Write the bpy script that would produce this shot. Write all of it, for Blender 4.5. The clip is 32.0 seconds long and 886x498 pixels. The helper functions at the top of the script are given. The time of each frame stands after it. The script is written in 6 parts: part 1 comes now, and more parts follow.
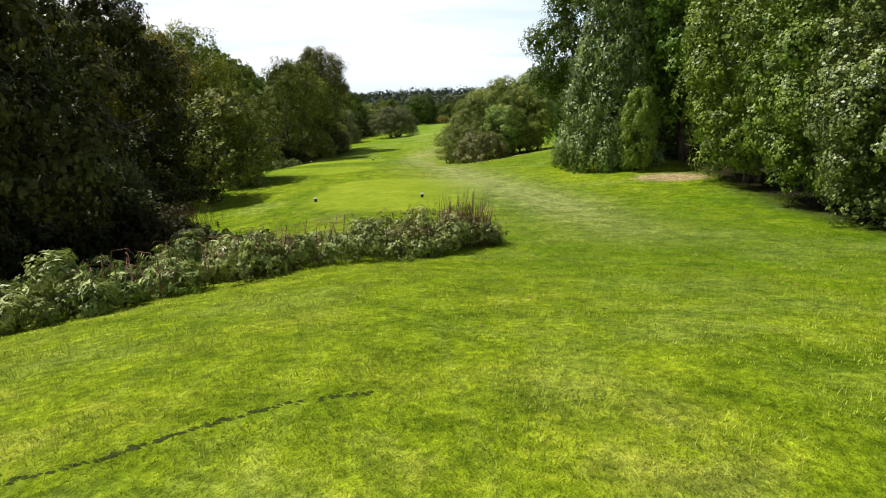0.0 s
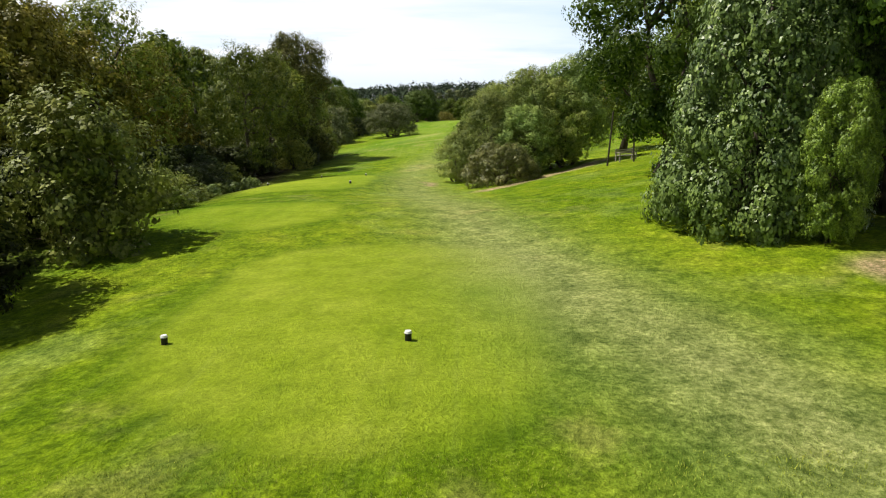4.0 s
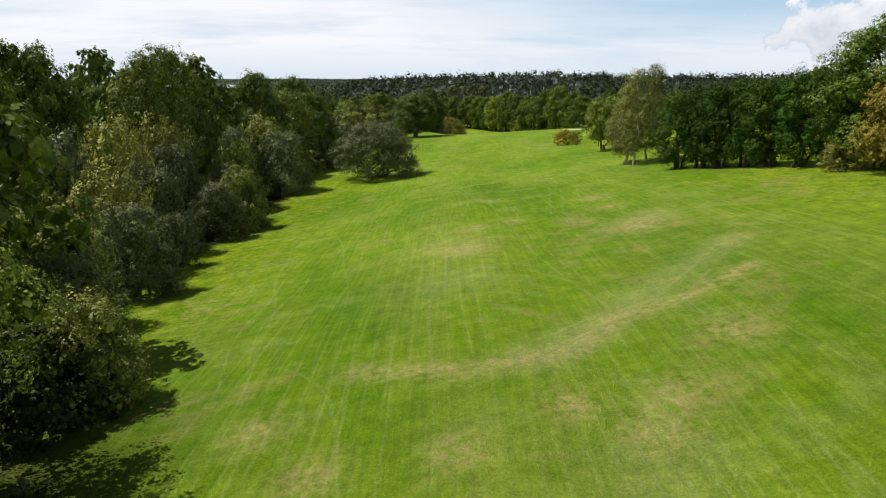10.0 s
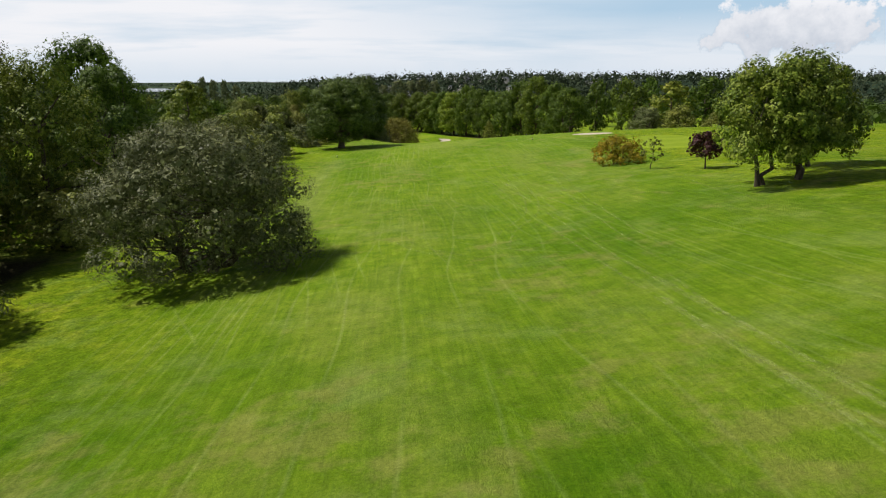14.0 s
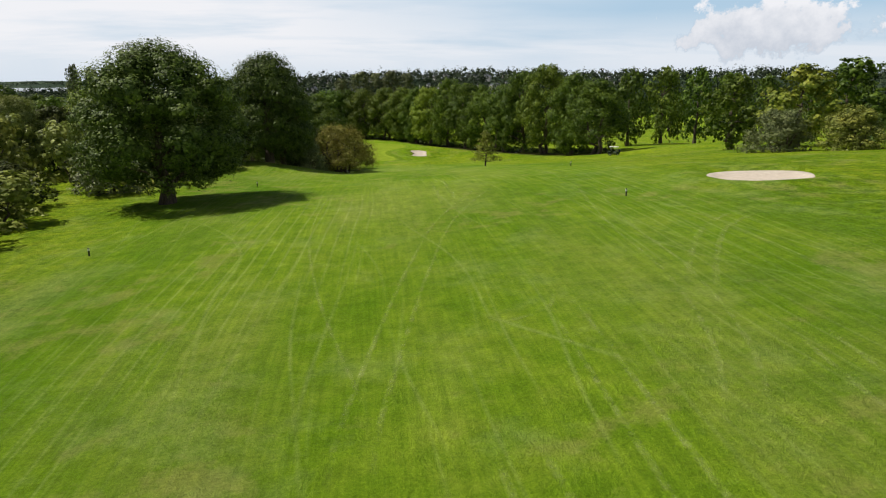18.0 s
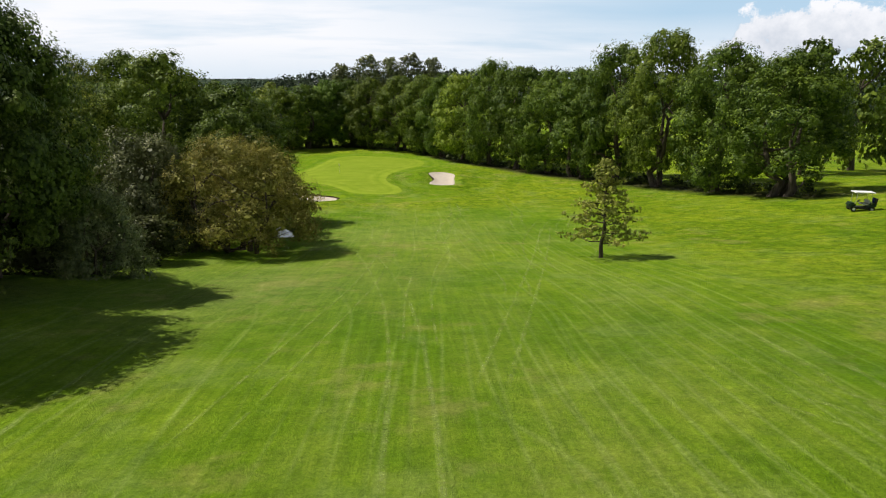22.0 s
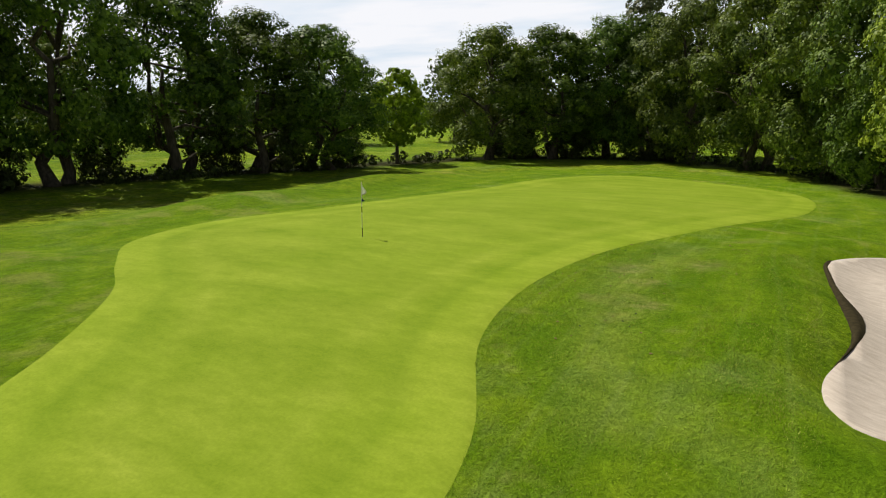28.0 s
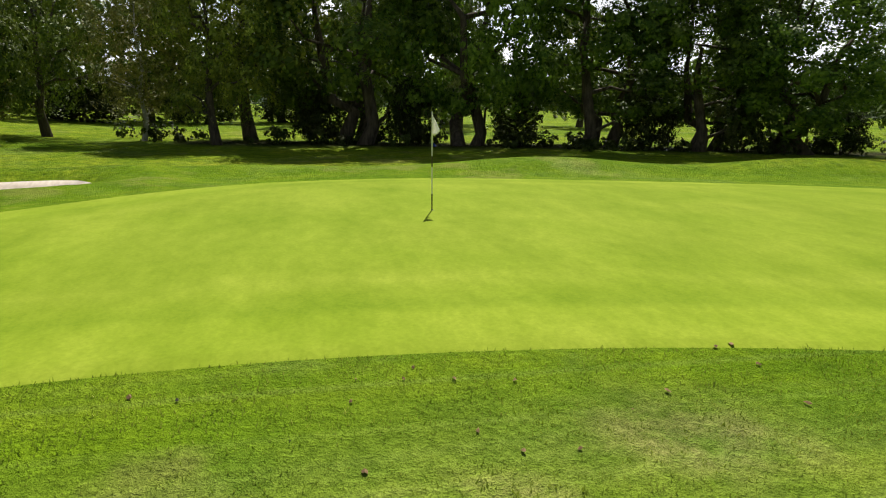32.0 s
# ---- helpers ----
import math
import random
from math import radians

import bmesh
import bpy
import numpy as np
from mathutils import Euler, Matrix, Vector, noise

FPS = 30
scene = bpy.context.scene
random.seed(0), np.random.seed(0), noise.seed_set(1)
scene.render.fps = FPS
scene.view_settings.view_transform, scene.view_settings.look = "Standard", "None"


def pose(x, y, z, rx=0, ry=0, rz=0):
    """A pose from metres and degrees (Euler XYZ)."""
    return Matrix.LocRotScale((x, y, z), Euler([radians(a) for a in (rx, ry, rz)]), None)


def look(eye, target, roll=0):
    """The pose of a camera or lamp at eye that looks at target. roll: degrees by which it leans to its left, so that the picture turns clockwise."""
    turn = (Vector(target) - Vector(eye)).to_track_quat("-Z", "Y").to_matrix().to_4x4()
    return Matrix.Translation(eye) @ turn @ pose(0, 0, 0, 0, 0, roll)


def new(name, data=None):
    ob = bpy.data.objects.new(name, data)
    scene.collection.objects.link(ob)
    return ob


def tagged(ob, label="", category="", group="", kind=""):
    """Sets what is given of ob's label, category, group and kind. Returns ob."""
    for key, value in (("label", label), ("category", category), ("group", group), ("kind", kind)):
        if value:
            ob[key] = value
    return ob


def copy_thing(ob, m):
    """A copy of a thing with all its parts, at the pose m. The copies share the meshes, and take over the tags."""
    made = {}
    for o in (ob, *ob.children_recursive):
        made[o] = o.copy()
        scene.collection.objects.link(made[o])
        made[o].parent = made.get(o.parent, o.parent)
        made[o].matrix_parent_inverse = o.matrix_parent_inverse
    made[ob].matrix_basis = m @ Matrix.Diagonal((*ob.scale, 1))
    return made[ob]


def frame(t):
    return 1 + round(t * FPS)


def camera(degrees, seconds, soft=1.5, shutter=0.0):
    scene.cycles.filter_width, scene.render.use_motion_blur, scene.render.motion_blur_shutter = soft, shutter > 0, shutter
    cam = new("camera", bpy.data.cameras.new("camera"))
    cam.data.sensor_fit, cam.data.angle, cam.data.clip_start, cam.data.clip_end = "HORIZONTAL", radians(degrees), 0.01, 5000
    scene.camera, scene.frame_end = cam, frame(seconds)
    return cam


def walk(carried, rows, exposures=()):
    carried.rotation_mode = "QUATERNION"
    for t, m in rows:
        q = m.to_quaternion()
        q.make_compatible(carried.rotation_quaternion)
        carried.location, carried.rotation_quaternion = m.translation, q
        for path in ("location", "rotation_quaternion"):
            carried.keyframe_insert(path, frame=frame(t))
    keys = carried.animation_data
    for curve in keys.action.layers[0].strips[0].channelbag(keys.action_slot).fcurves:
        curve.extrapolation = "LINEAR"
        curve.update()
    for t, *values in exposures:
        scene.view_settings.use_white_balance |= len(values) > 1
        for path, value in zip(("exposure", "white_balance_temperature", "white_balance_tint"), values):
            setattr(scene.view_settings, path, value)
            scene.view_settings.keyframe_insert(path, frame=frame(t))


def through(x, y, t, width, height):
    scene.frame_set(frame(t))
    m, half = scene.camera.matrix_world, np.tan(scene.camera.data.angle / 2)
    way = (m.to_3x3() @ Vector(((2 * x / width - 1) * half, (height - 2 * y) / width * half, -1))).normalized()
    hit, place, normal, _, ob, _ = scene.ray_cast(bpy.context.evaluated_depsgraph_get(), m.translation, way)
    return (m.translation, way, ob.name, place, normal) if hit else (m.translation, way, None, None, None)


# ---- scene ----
cam = camera(66.5, 32.0, soft=1.15)
PATH = [
    (0, (1.208, -0.683, -2.294), (1.186, 1.264, -2.754), 0.2),
    (0.5, (1.164, 1.216, -2.303), (1.141, 3.162, -2.763), 0.0),
    (1, (1.09, 3.135, -2.293), (1.068, 5.081, -2.755), 0.1),
    (1.5, (1.006, 5.048, -2.319), (0.983, 6.993, -2.783), 0.1),
    (2, (0.977, 7.197, -2.298), (0.95, 9.142, -2.764), 0.1),
    (2.5, (0.879, 9.428, -2.312), (0.854, 11.372, -2.779), 0.1),
    (3, (0.831, 12.111, -2.312), (0.806, 14.055, -2.782), 0.1),
    (3.5, (0.761, 15.14, -2.304), (0.736, 17.083, -2.778), 0.2),
    (5.5, (-0.433, 32.939, -2.186), (-0.461, 34.882, -2.661), -0.5),
    (6, (-1.309, 39.205, -2.21), (-1.333, 41.147, -2.686), -0.2),
    (6.5, (-1.607, 45.704, -2.242), (-1.633, 47.646, -2.721), -0.2),
    (7, (-2.067, 53.214, -2.096), (-2.09, 55.156, -2.575), 0.2),
    (7.5, (-3.067, 60.201, -1.403), (-3.09, 62.142, -1.884), 0.1),
    (8, (-3.539, 67.487, -0.669), (-3.558, 69.427, -1.155), 0.6),
    (8.5, (-3.881, 74.976, -0.141), (-3.898, 76.915, -0.631), 0.7),
    (9, (-4.116, 82.955, 0.462), (-4.137, 84.892, -0.033), 0.2),
    (9.5, (-4.431, 91.239, 0.736), (-4.446, 93.176, 0.237), 0.4),
    (10, (-4.399, 99.997, 0.712), (-4.411, 101.933, 0.21), 0.2),
    (10.5, (-4.539, 108.741, 0.298), (-4.543, 110.677, -0.204), 0.0),
    (11, (-4.664, 118.286, -0.099), (-4.659, 120.221, -0.603), -0.1),
    (11.5, (-4.617, 127.275, -0.629), (-4.604, 129.21, -1.134), -0.2),
    (12, (-4.481, 136.937, -1.217), (-4.45, 138.872, -1.722), -0.4),
    (12.5, (-4.533, 146.37, -2.079), (-4.475, 148.305, -2.581), -0.1),
    (13, (-4.574, 156.226, -2.742), (-4.487, 158.16, -3.243), 0.1),
    (13.5, (-4.262, 166.099, -3.697), (-4.152, 168.033, -4.195), -0.2),
    (14, (-3.89, 176.062, -4.654), (-3.754, 177.995, -5.148), -0.2),
    (14.5, (-3.249, 185.597, -5.294), (-3.097, 187.53, -5.784), -0.2),
    (15, (-2.808, 194.957, -5.462), (-2.648, 196.889, -5.956), -0.4),
    (15.5, (-2.191, 204.035, -5.847), (-2.023, 205.966, -6.341), -0.5),
    (17.5, (2.266, 240.815, -7.228), (2.462, 242.743, -7.723), -0.0),
    (18, (3.197, 250.02, -7.559), (3.392, 251.948, -8.055), -0.1),
    (18.5, (4.116, 258.889, -7.891), (4.309, 260.817, -8.39), -0.1),
    (19, (5.028, 268.312, -8.234), (5.219, 270.239, -8.734), -0.1),
    (19.5, (6.038, 277.18, -8.617), (6.226, 279.108, -9.116), 0.2),
    (20, (7.086, 286.165, -9.042), (7.27, 288.093, -9.541), 0.1),
    (20.5, (7.776, 295.496, -9.566), (7.956, 297.424, -10.066), -0.1),
    (21, (8.65, 305.71, -10.19), (8.819, 307.64, -10.687), 0.5),
    (21.5, (9.514, 316.196, -11.015), (9.652, 318.128, -11.512), 0.0),
    (22, (10.29, 326.375, -11.844), (10.387, 328.311, -12.336), 0.6),
    (22.5, (10.904, 336.376, -12.954), (10.947, 338.315, -13.441), 0.3),
    (23, (11.272, 346.472, -14.068), (11.255, 348.413, -14.55), -0.1),
    (23.5, (11.256, 356.492, -14.911), (11.194, 358.432, -15.393), -0.0),
    (24, (11.141, 366.561, -15.414), (11.033, 368.5, -15.894), -0.4),
    (24.5, (11.271, 376.535, -15.87), (11.115, 378.471, -16.346), -0.3),
    (26.5, (10.741, 410.469, -21.468), (10.253, 412.361, -21.897), -1.0),
    (27, (11.509, 415.727, -22.233), (10.887, 417.581, -22.654), -0.4),
    (27.5, (12.486, 419.633, -22.951), (11.728, 421.436, -23.368), -0.2),
    (28, (12.933, 423.528, -23.565), (11.996, 425.245, -23.982), 0.1),
    (28.5, (12.87, 426.696, -24.068), (11.771, 428.313, -24.488), -0.0),
    (29, (12.718, 429.622, -24.577), (11.466, 431.126, -24.992), 0.1),
    (29.5, (12.679, 432.019, -24.991), (11.297, 433.403, -25.407), 0.2),
    (30, (12.691, 434.286, -25.356), (11.171, 435.516, -25.777), 0.3),
    (30.5, (12.696, 436.275, -25.637), (11.055, 437.336, -26.061), 0.3),
    (31, (12.853, 438.298, -25.866), (11.099, 439.159, -26.294), 0.2),
    (31.5, (12.901, 440.044, -26.075), (11.06, 440.697, -26.507), 0.3),
    (32, (12.283, 441.615, -26.176), (10.375, 442.033, -26.608), 0.4),
]
walk(cam, [(t, look(eye, target, roll)) for t, eye, target, roll in PATH],
     exposures=((0, 0.34), (3.5, 0.34), (6, 0.12), (7, 0.18), (9, 0.1), (12, -0.02), (18, -0.06), (21, -0.02), (22, 0.08), (24, 0.1), (28, 0.02), (30, 0.1), (32, 0.36)))

# world, sun
world = bpy.data.worlds.new("sky")
scene.world = world
world.use_nodes = True
wn, wl = world.node_tree.nodes, world.node_tree.links
wn.clear()
SUN_DIR = Vector((-0.95, 0.30, 1.38)).normalized()


def wnode(kind, **values):
    n = wn.new(kind)
    for k, v in values.items():
        setattr(n, k, v)
    return n


sky = wnode("ShaderNodeTexSky", sky_type="NISHITA", sun_disc=False, sun_elevation=math.asin(SUN_DIR.z),
            sun_rotation=math.atan2(SUN_DIR.x, SUN_DIR.y), altitude=50, air_density=1.0, dust_density=0.9, ozone_density=1.0)
coord = wnode("ShaderNodeTexCoord")
sep = wnode("ShaderNodeSeparateXYZ")
wl.new(coord.outputs["Generated"], sep.inputs[0])


def wmath(op, a, b=None, clamp=False):
    n = wnode("ShaderNodeMath", operation=op, use_clamp=clamp)
    for i, v in enumerate((a, b)):
        if v is None:
            continue
        if isinstance(v, (int, float)):
            n.inputs[i].default_value = v
        else:
            wl.new(v, n.inputs[i])
    return n.outputs[0]


# thin high cloud: direction laid on a flat sheet above
up = wmath("MAXIMUM", sep.outputs[2], 0.02)
flat = wnode("ShaderNodeCombineXYZ")
wl.new(wmath("DIVIDE", sep.outputs[0], wmath("ADD", up, 0.10)), flat.inputs[0])
wl.new(wmath("DIVIDE", sep.outputs[1], wmath("ADD", up, 0.10)), flat.inputs[1])
streak = wnode("ShaderNodeMapping")
streak.inputs["Scale"].default_value = (0.5, 0.8, 1)
streak.inputs["Rotation"].default_value = (0, 0, 0.12)
streak.inputs["Location"].default_value = (1.3, 0.4, 0)
wl.new(flat.outputs[0], streak.inputs[0])
veil = wnode("ShaderNodeTexNoise")
veil.inputs["Scale"].default_value, veil.inputs["Detail"].default_value, veil.inputs["Roughness"].default_value = 1.1, 7, 0.55
wl.new(streak.outputs[0], veil.inputs["Vector"])
veil_ramp = wnode("ShaderNodeValToRGB")
veil_ramp.color_ramp.elements[0].position, veil_ramp.color_ramp.elements[1].position = 0.32, 0.54
veil_ramp.color_ramp.elements[0].color, veil_ramp.color_ramp.elements[1].color = (0.52, 0.52, 0.52, 1), (1, 1, 1, 1)
wl.new(veil.outputs[0], veil_ramp.inputs[0])
# one heap of cumulus low ahead
CLOUD_DIR = Vector((0.505, 0.86, 0.060)).normalized()
lump = wnode("ShaderNodeTexNoise")
lump.inputs["Scale"].default_value, lump.inputs["Detail"].default_value, lump.inputs["Roughness"].default_value = 30, 8, 0.62
wl.new(coord.outputs["Generated"], lump.inputs["Vector"])
away = wnode("ShaderNodeVectorMath", operation="SUBTRACT")
away.inputs[1].default_value = CLOUD_DIR
wl.new(coord.outputs["Generated"], away.inputs[0])
squash = wnode("ShaderNodeVectorMath", operation="MULTIPLY")
squash.inputs[1].default_value = (1, 1, 3.0)
wl.new(away.outputs[0], squash.inputs[0])
gap = wnode("ShaderNodeVectorMath", operation="LENGTH")
wl.new(squash.outputs[0], gap.inputs[0])
heap = wmath("SUBTRACT", wmath("ADD", 0.112, wmath("MULTIPLY", wmath("SUBTRACT", lump.outputs[0], 0.5), 0.25)), gap.outputs["Value"])
heap = wmath("MULTIPLY", heap, 45.0, True)
# the veil thins out round the heap, where the blue shows
thin = wmath("MULTIPLY", wmath("SUBTRACT", 0.66, gap.outputs["Value"]), 2.1, True)
thin = wmath("MULTIPLY", thin, wmath("MULTIPLY", wmath("SUBTRACT", sep.outputs[2], 0.015), 14.0, True))
clear_veil = wmath("MULTIPLY", veil_ramp.outputs[0], wmath("SUBTRACT", 1.0, wmath("MULTIPLY", thin, 0.92)))
# an even pale haze along the horizon
haze = wmath("MULTIPLY", wmath("SUBTRACT", 0.045, sep.outputs[2]), 22.0, True)
clear_veil = wmath("ADD", wmath("MULTIPLY", clear_veil, wmath("SUBTRACT", 1.0, haze)), wmath("MULTIPLY", haze, 0.6))
cover = wmath("MAXIMUM", clear_veil, heap, True)
mix = wnode("ShaderNodeMix", data_type="RGBA")
low = wmath("SUBTRACT", 1.0, wmath("MULTIPLY", wmath("SUBTRACT", sep.outputs[2], 0.20), 6.0, True))
wl.new(wmath("MULTIPLY", wmath("MULTIPLY", cover, 0.93), wmath("MAXIMUM", low, 0.08)), mix.inputs[0])
# pale blue of the hazy air low down
air = wnode("ShaderNodeMix", data_type="RGBA")
wl.new(wmath("MULTIPLY", low, 0.75), air.inputs[0])
wl.new(sky.outputs[0], air.inputs[6])
air.inputs[7].default_value = (15.0, 22.2, 29.0, 1)
wl.new(air.outputs[2], mix.inputs[6])
# grey under the heap, white on its heads
tone = wnode("ShaderNodeMix", data_type="RGBA")
under = wmath("ADD", wmath("MULTIPLY", wmath("SUBTRACT", sep.outputs[2], 0.030), 16.0), wmath("MULTIPLY", wmath("SUBTRACT", lump.outputs[0], 0.5), 2.2), True)
wl.new(wmath("MAXIMUM", under, wmath("SUBTRACT", 1.0, heap)), tone.inputs[0])
tone.inputs[6].default_value = (18.6, 19.6, 21.8, 1)
tone.inputs[7].default_value = (28.0, 27.8, 28.6, 1)
wl.new(tone.outputs[2], mix.inputs[7])
back = wnode("ShaderNodeBackground")
back.inputs["Strength"].default_value = 0.034
wl.new(mix.outputs[2], back.inputs[0])
wout = wnode("ShaderNodeOutputWorld")
wl.new(back.outputs[0], wout.inputs[0])

sun = new("sun", bpy.data.lights.new("sun", "SUN"))
sun.data.energy, sun.data.angle, sun.data.color = 5.0, radians(0.5), (1.0, 0.94, 0.84)
sun.matrix_world = look(SUN_DIR * 100, (0, 0, 0))


# ---- materials ----
def material(name, rough=0.8, spec=0.3):
    m = bpy.data.materials.new(name)
    m.use_nodes = True
    bs = m.node_tree.nodes["Principled BSDF"]
    bs.inputs["Roughness"].default_value = rough
    bs.inputs["Specular IOR Level"].default_value = spec
    return m, m.node_tree.nodes, m.node_tree.links, bs


def noise_node(nodes, links, scale, detail=4, rough=0.55, stretch=None, space="Object", turn=0.0):
    n = nodes.new("ShaderNodeTexNoise")
    n.inputs["Scale"].default_value, n.inputs["Detail"].default_value, n.inputs["Roughness"].default_value = scale, detail, rough
    c = nodes.new("ShaderNodeTexCoord")
    mp = nodes.new("ShaderNodeMapping")
    mp.inputs["Scale"].default_value = stretch or (1, 1, 1)
    mp.inputs["Rotation"].default_value = (0, 0, turn)
    links.new(c.outputs[space], mp.inputs[0])
    links.new(mp.outputs[0], n.inputs["Vector"])
    return n.outputs[0]


def ramp_node(nodes, links, fac, stops):
    r = nodes.new("ShaderNodeValToRGB")
    e = r.color_ramp.elements
    e[0].position, e[0].color = stops[0][0], (*stops[0][1], 1)
    e[1].position, e[1].color = stops[-1][0], (*stops[-1][1], 1)
    for p, col in stops[1:-1]:
        e.new(p).color = (*col, 1)
    links.new(fac, r.inputs[0])
    return r.outputs[0]


def mix_node(nodes, links, fac, a, b, blend="MIX"):
    m = nodes.new("ShaderNodeMix")
    m.data_type, m.blend_type = "RGBA", blend
    for i, v in ((0, fac), (6, a), (7, b)):
        if isinstance(v, (int, float)):
            m.inputs[i].default_value = v
        elif isinstance(v, tuple):
            m.inputs[i].default_value = (*v, 1)
        else:
            links.new(v, m.inputs[i])
    return m.outputs[2]


def math_node(nodes, links, op, a, b, clamp=False):
    m = nodes.new("ShaderNodeMath")
    m.operation, m.use_clamp = op, clamp
    for i, v in ((0, a), (1, b)):
        if isinstance(v, (int, float)):
            m.inputs[i].default_value = v
        else:
            links.new(v, m.inputs[i])
    return m.outputs[0]


def bump_node(nodes, links, bs, height_out, strength, distance):
    b = nodes.new("ShaderNodeBump")
    b.inputs["Strength"].default_value, b.inputs["Distance"].default_value = strength, distance
    links.new(height_out, b.inputs["Height"])
    links.new(b.outputs[0], bs.inputs["Normal"])


def attr_node(nodes, name):
    a = nodes.new("ShaderNodeAttribute")
    a.attribute_name = name
    return a.outputs["Fac"]


def leaf_material(name, dark, light, sheen=0.35, through=0.3, tint=(0.30, 0.34, 0.03)):
    m, n, l, bs = material(name, 0.62 - 0.22 * sheen, sheen * 0.4)
    geo = n.new("ShaderNodeNewGeometry")
    info = n.new("ShaderNodeObjectInfo")
    col = ramp_node(n, l, geo.outputs["Random Per Island"], [(0.0, dark), (0.55, tuple((a + b) / 2 for a, b in zip(dark, light))), (1.0, light)])
    patch = noise_node(n, l, 0.45, 2)
    col = mix_node(n, l, math_node(n, l, "MULTIPLY", math_node(n, l, "SUBTRACT", patch, 0.42, True), 2.2, True), col, tint)
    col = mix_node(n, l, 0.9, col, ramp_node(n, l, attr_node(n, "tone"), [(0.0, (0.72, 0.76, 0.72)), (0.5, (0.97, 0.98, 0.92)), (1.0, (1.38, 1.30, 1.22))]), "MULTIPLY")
    mass = noise_node(n, l, 1.5, 3, 0.6, turn=0.7)
    col = mix_node(n, l, 0.8, col, ramp_node(n, l, mass, [(0.32, (0.66, 0.70, 0.72)), (0.68, (1.34, 1.28, 1.2))]), "MULTIPLY")
    hue = n.new("ShaderNodeHueSaturation")
    l.new(col, hue.inputs["Color"])
    l.new(math_node(n, l, "ADD", math_node(n, l, "MULTIPLY", math_node(n, l, "FRACT", math_node(n, l, "MULTIPLY", info.outputs["Random"], 7.3), 0.0), 0.028), 0.478), hue.inputs["Hue"])
    l.new(math_node(n, l, "ADD", math_node(n, l, "MULTIPLY", info.outputs["Random"], 0.55), 0.76), hue.inputs["Value"])
    l.new(hue.outputs[0], bs.inputs["Base Color"])
    tr = n.new("ShaderNodeBsdfTranslucent")
    l.new(hue.outputs[0], tr.inputs[0])
    mx = n.new("ShaderNodeMixShader")
    mx.inputs[0].default_value = through * 0.5
    l.new(bs.outputs[0], mx.inputs[1])
    l.new(tr.outputs[0], mx.inputs[2])
    l.new(mx.outputs[0], n["Material Output"].inputs[0])
    return m


def bark_material(name, dark, light, scale=6.0):
    m, n, l, bs = material(name, 0.9, 0.15)
    v = noise_node(n, l, scale, 5, 0.6, (1, 1, 0.2))
    l.new(ramp_node(n, l, v, [(0.3, dark), (0.7, light)]), bs.inputs["Base Color"])
    bump_node(n, l, bs, v, 0.6, 0.05)
    return m


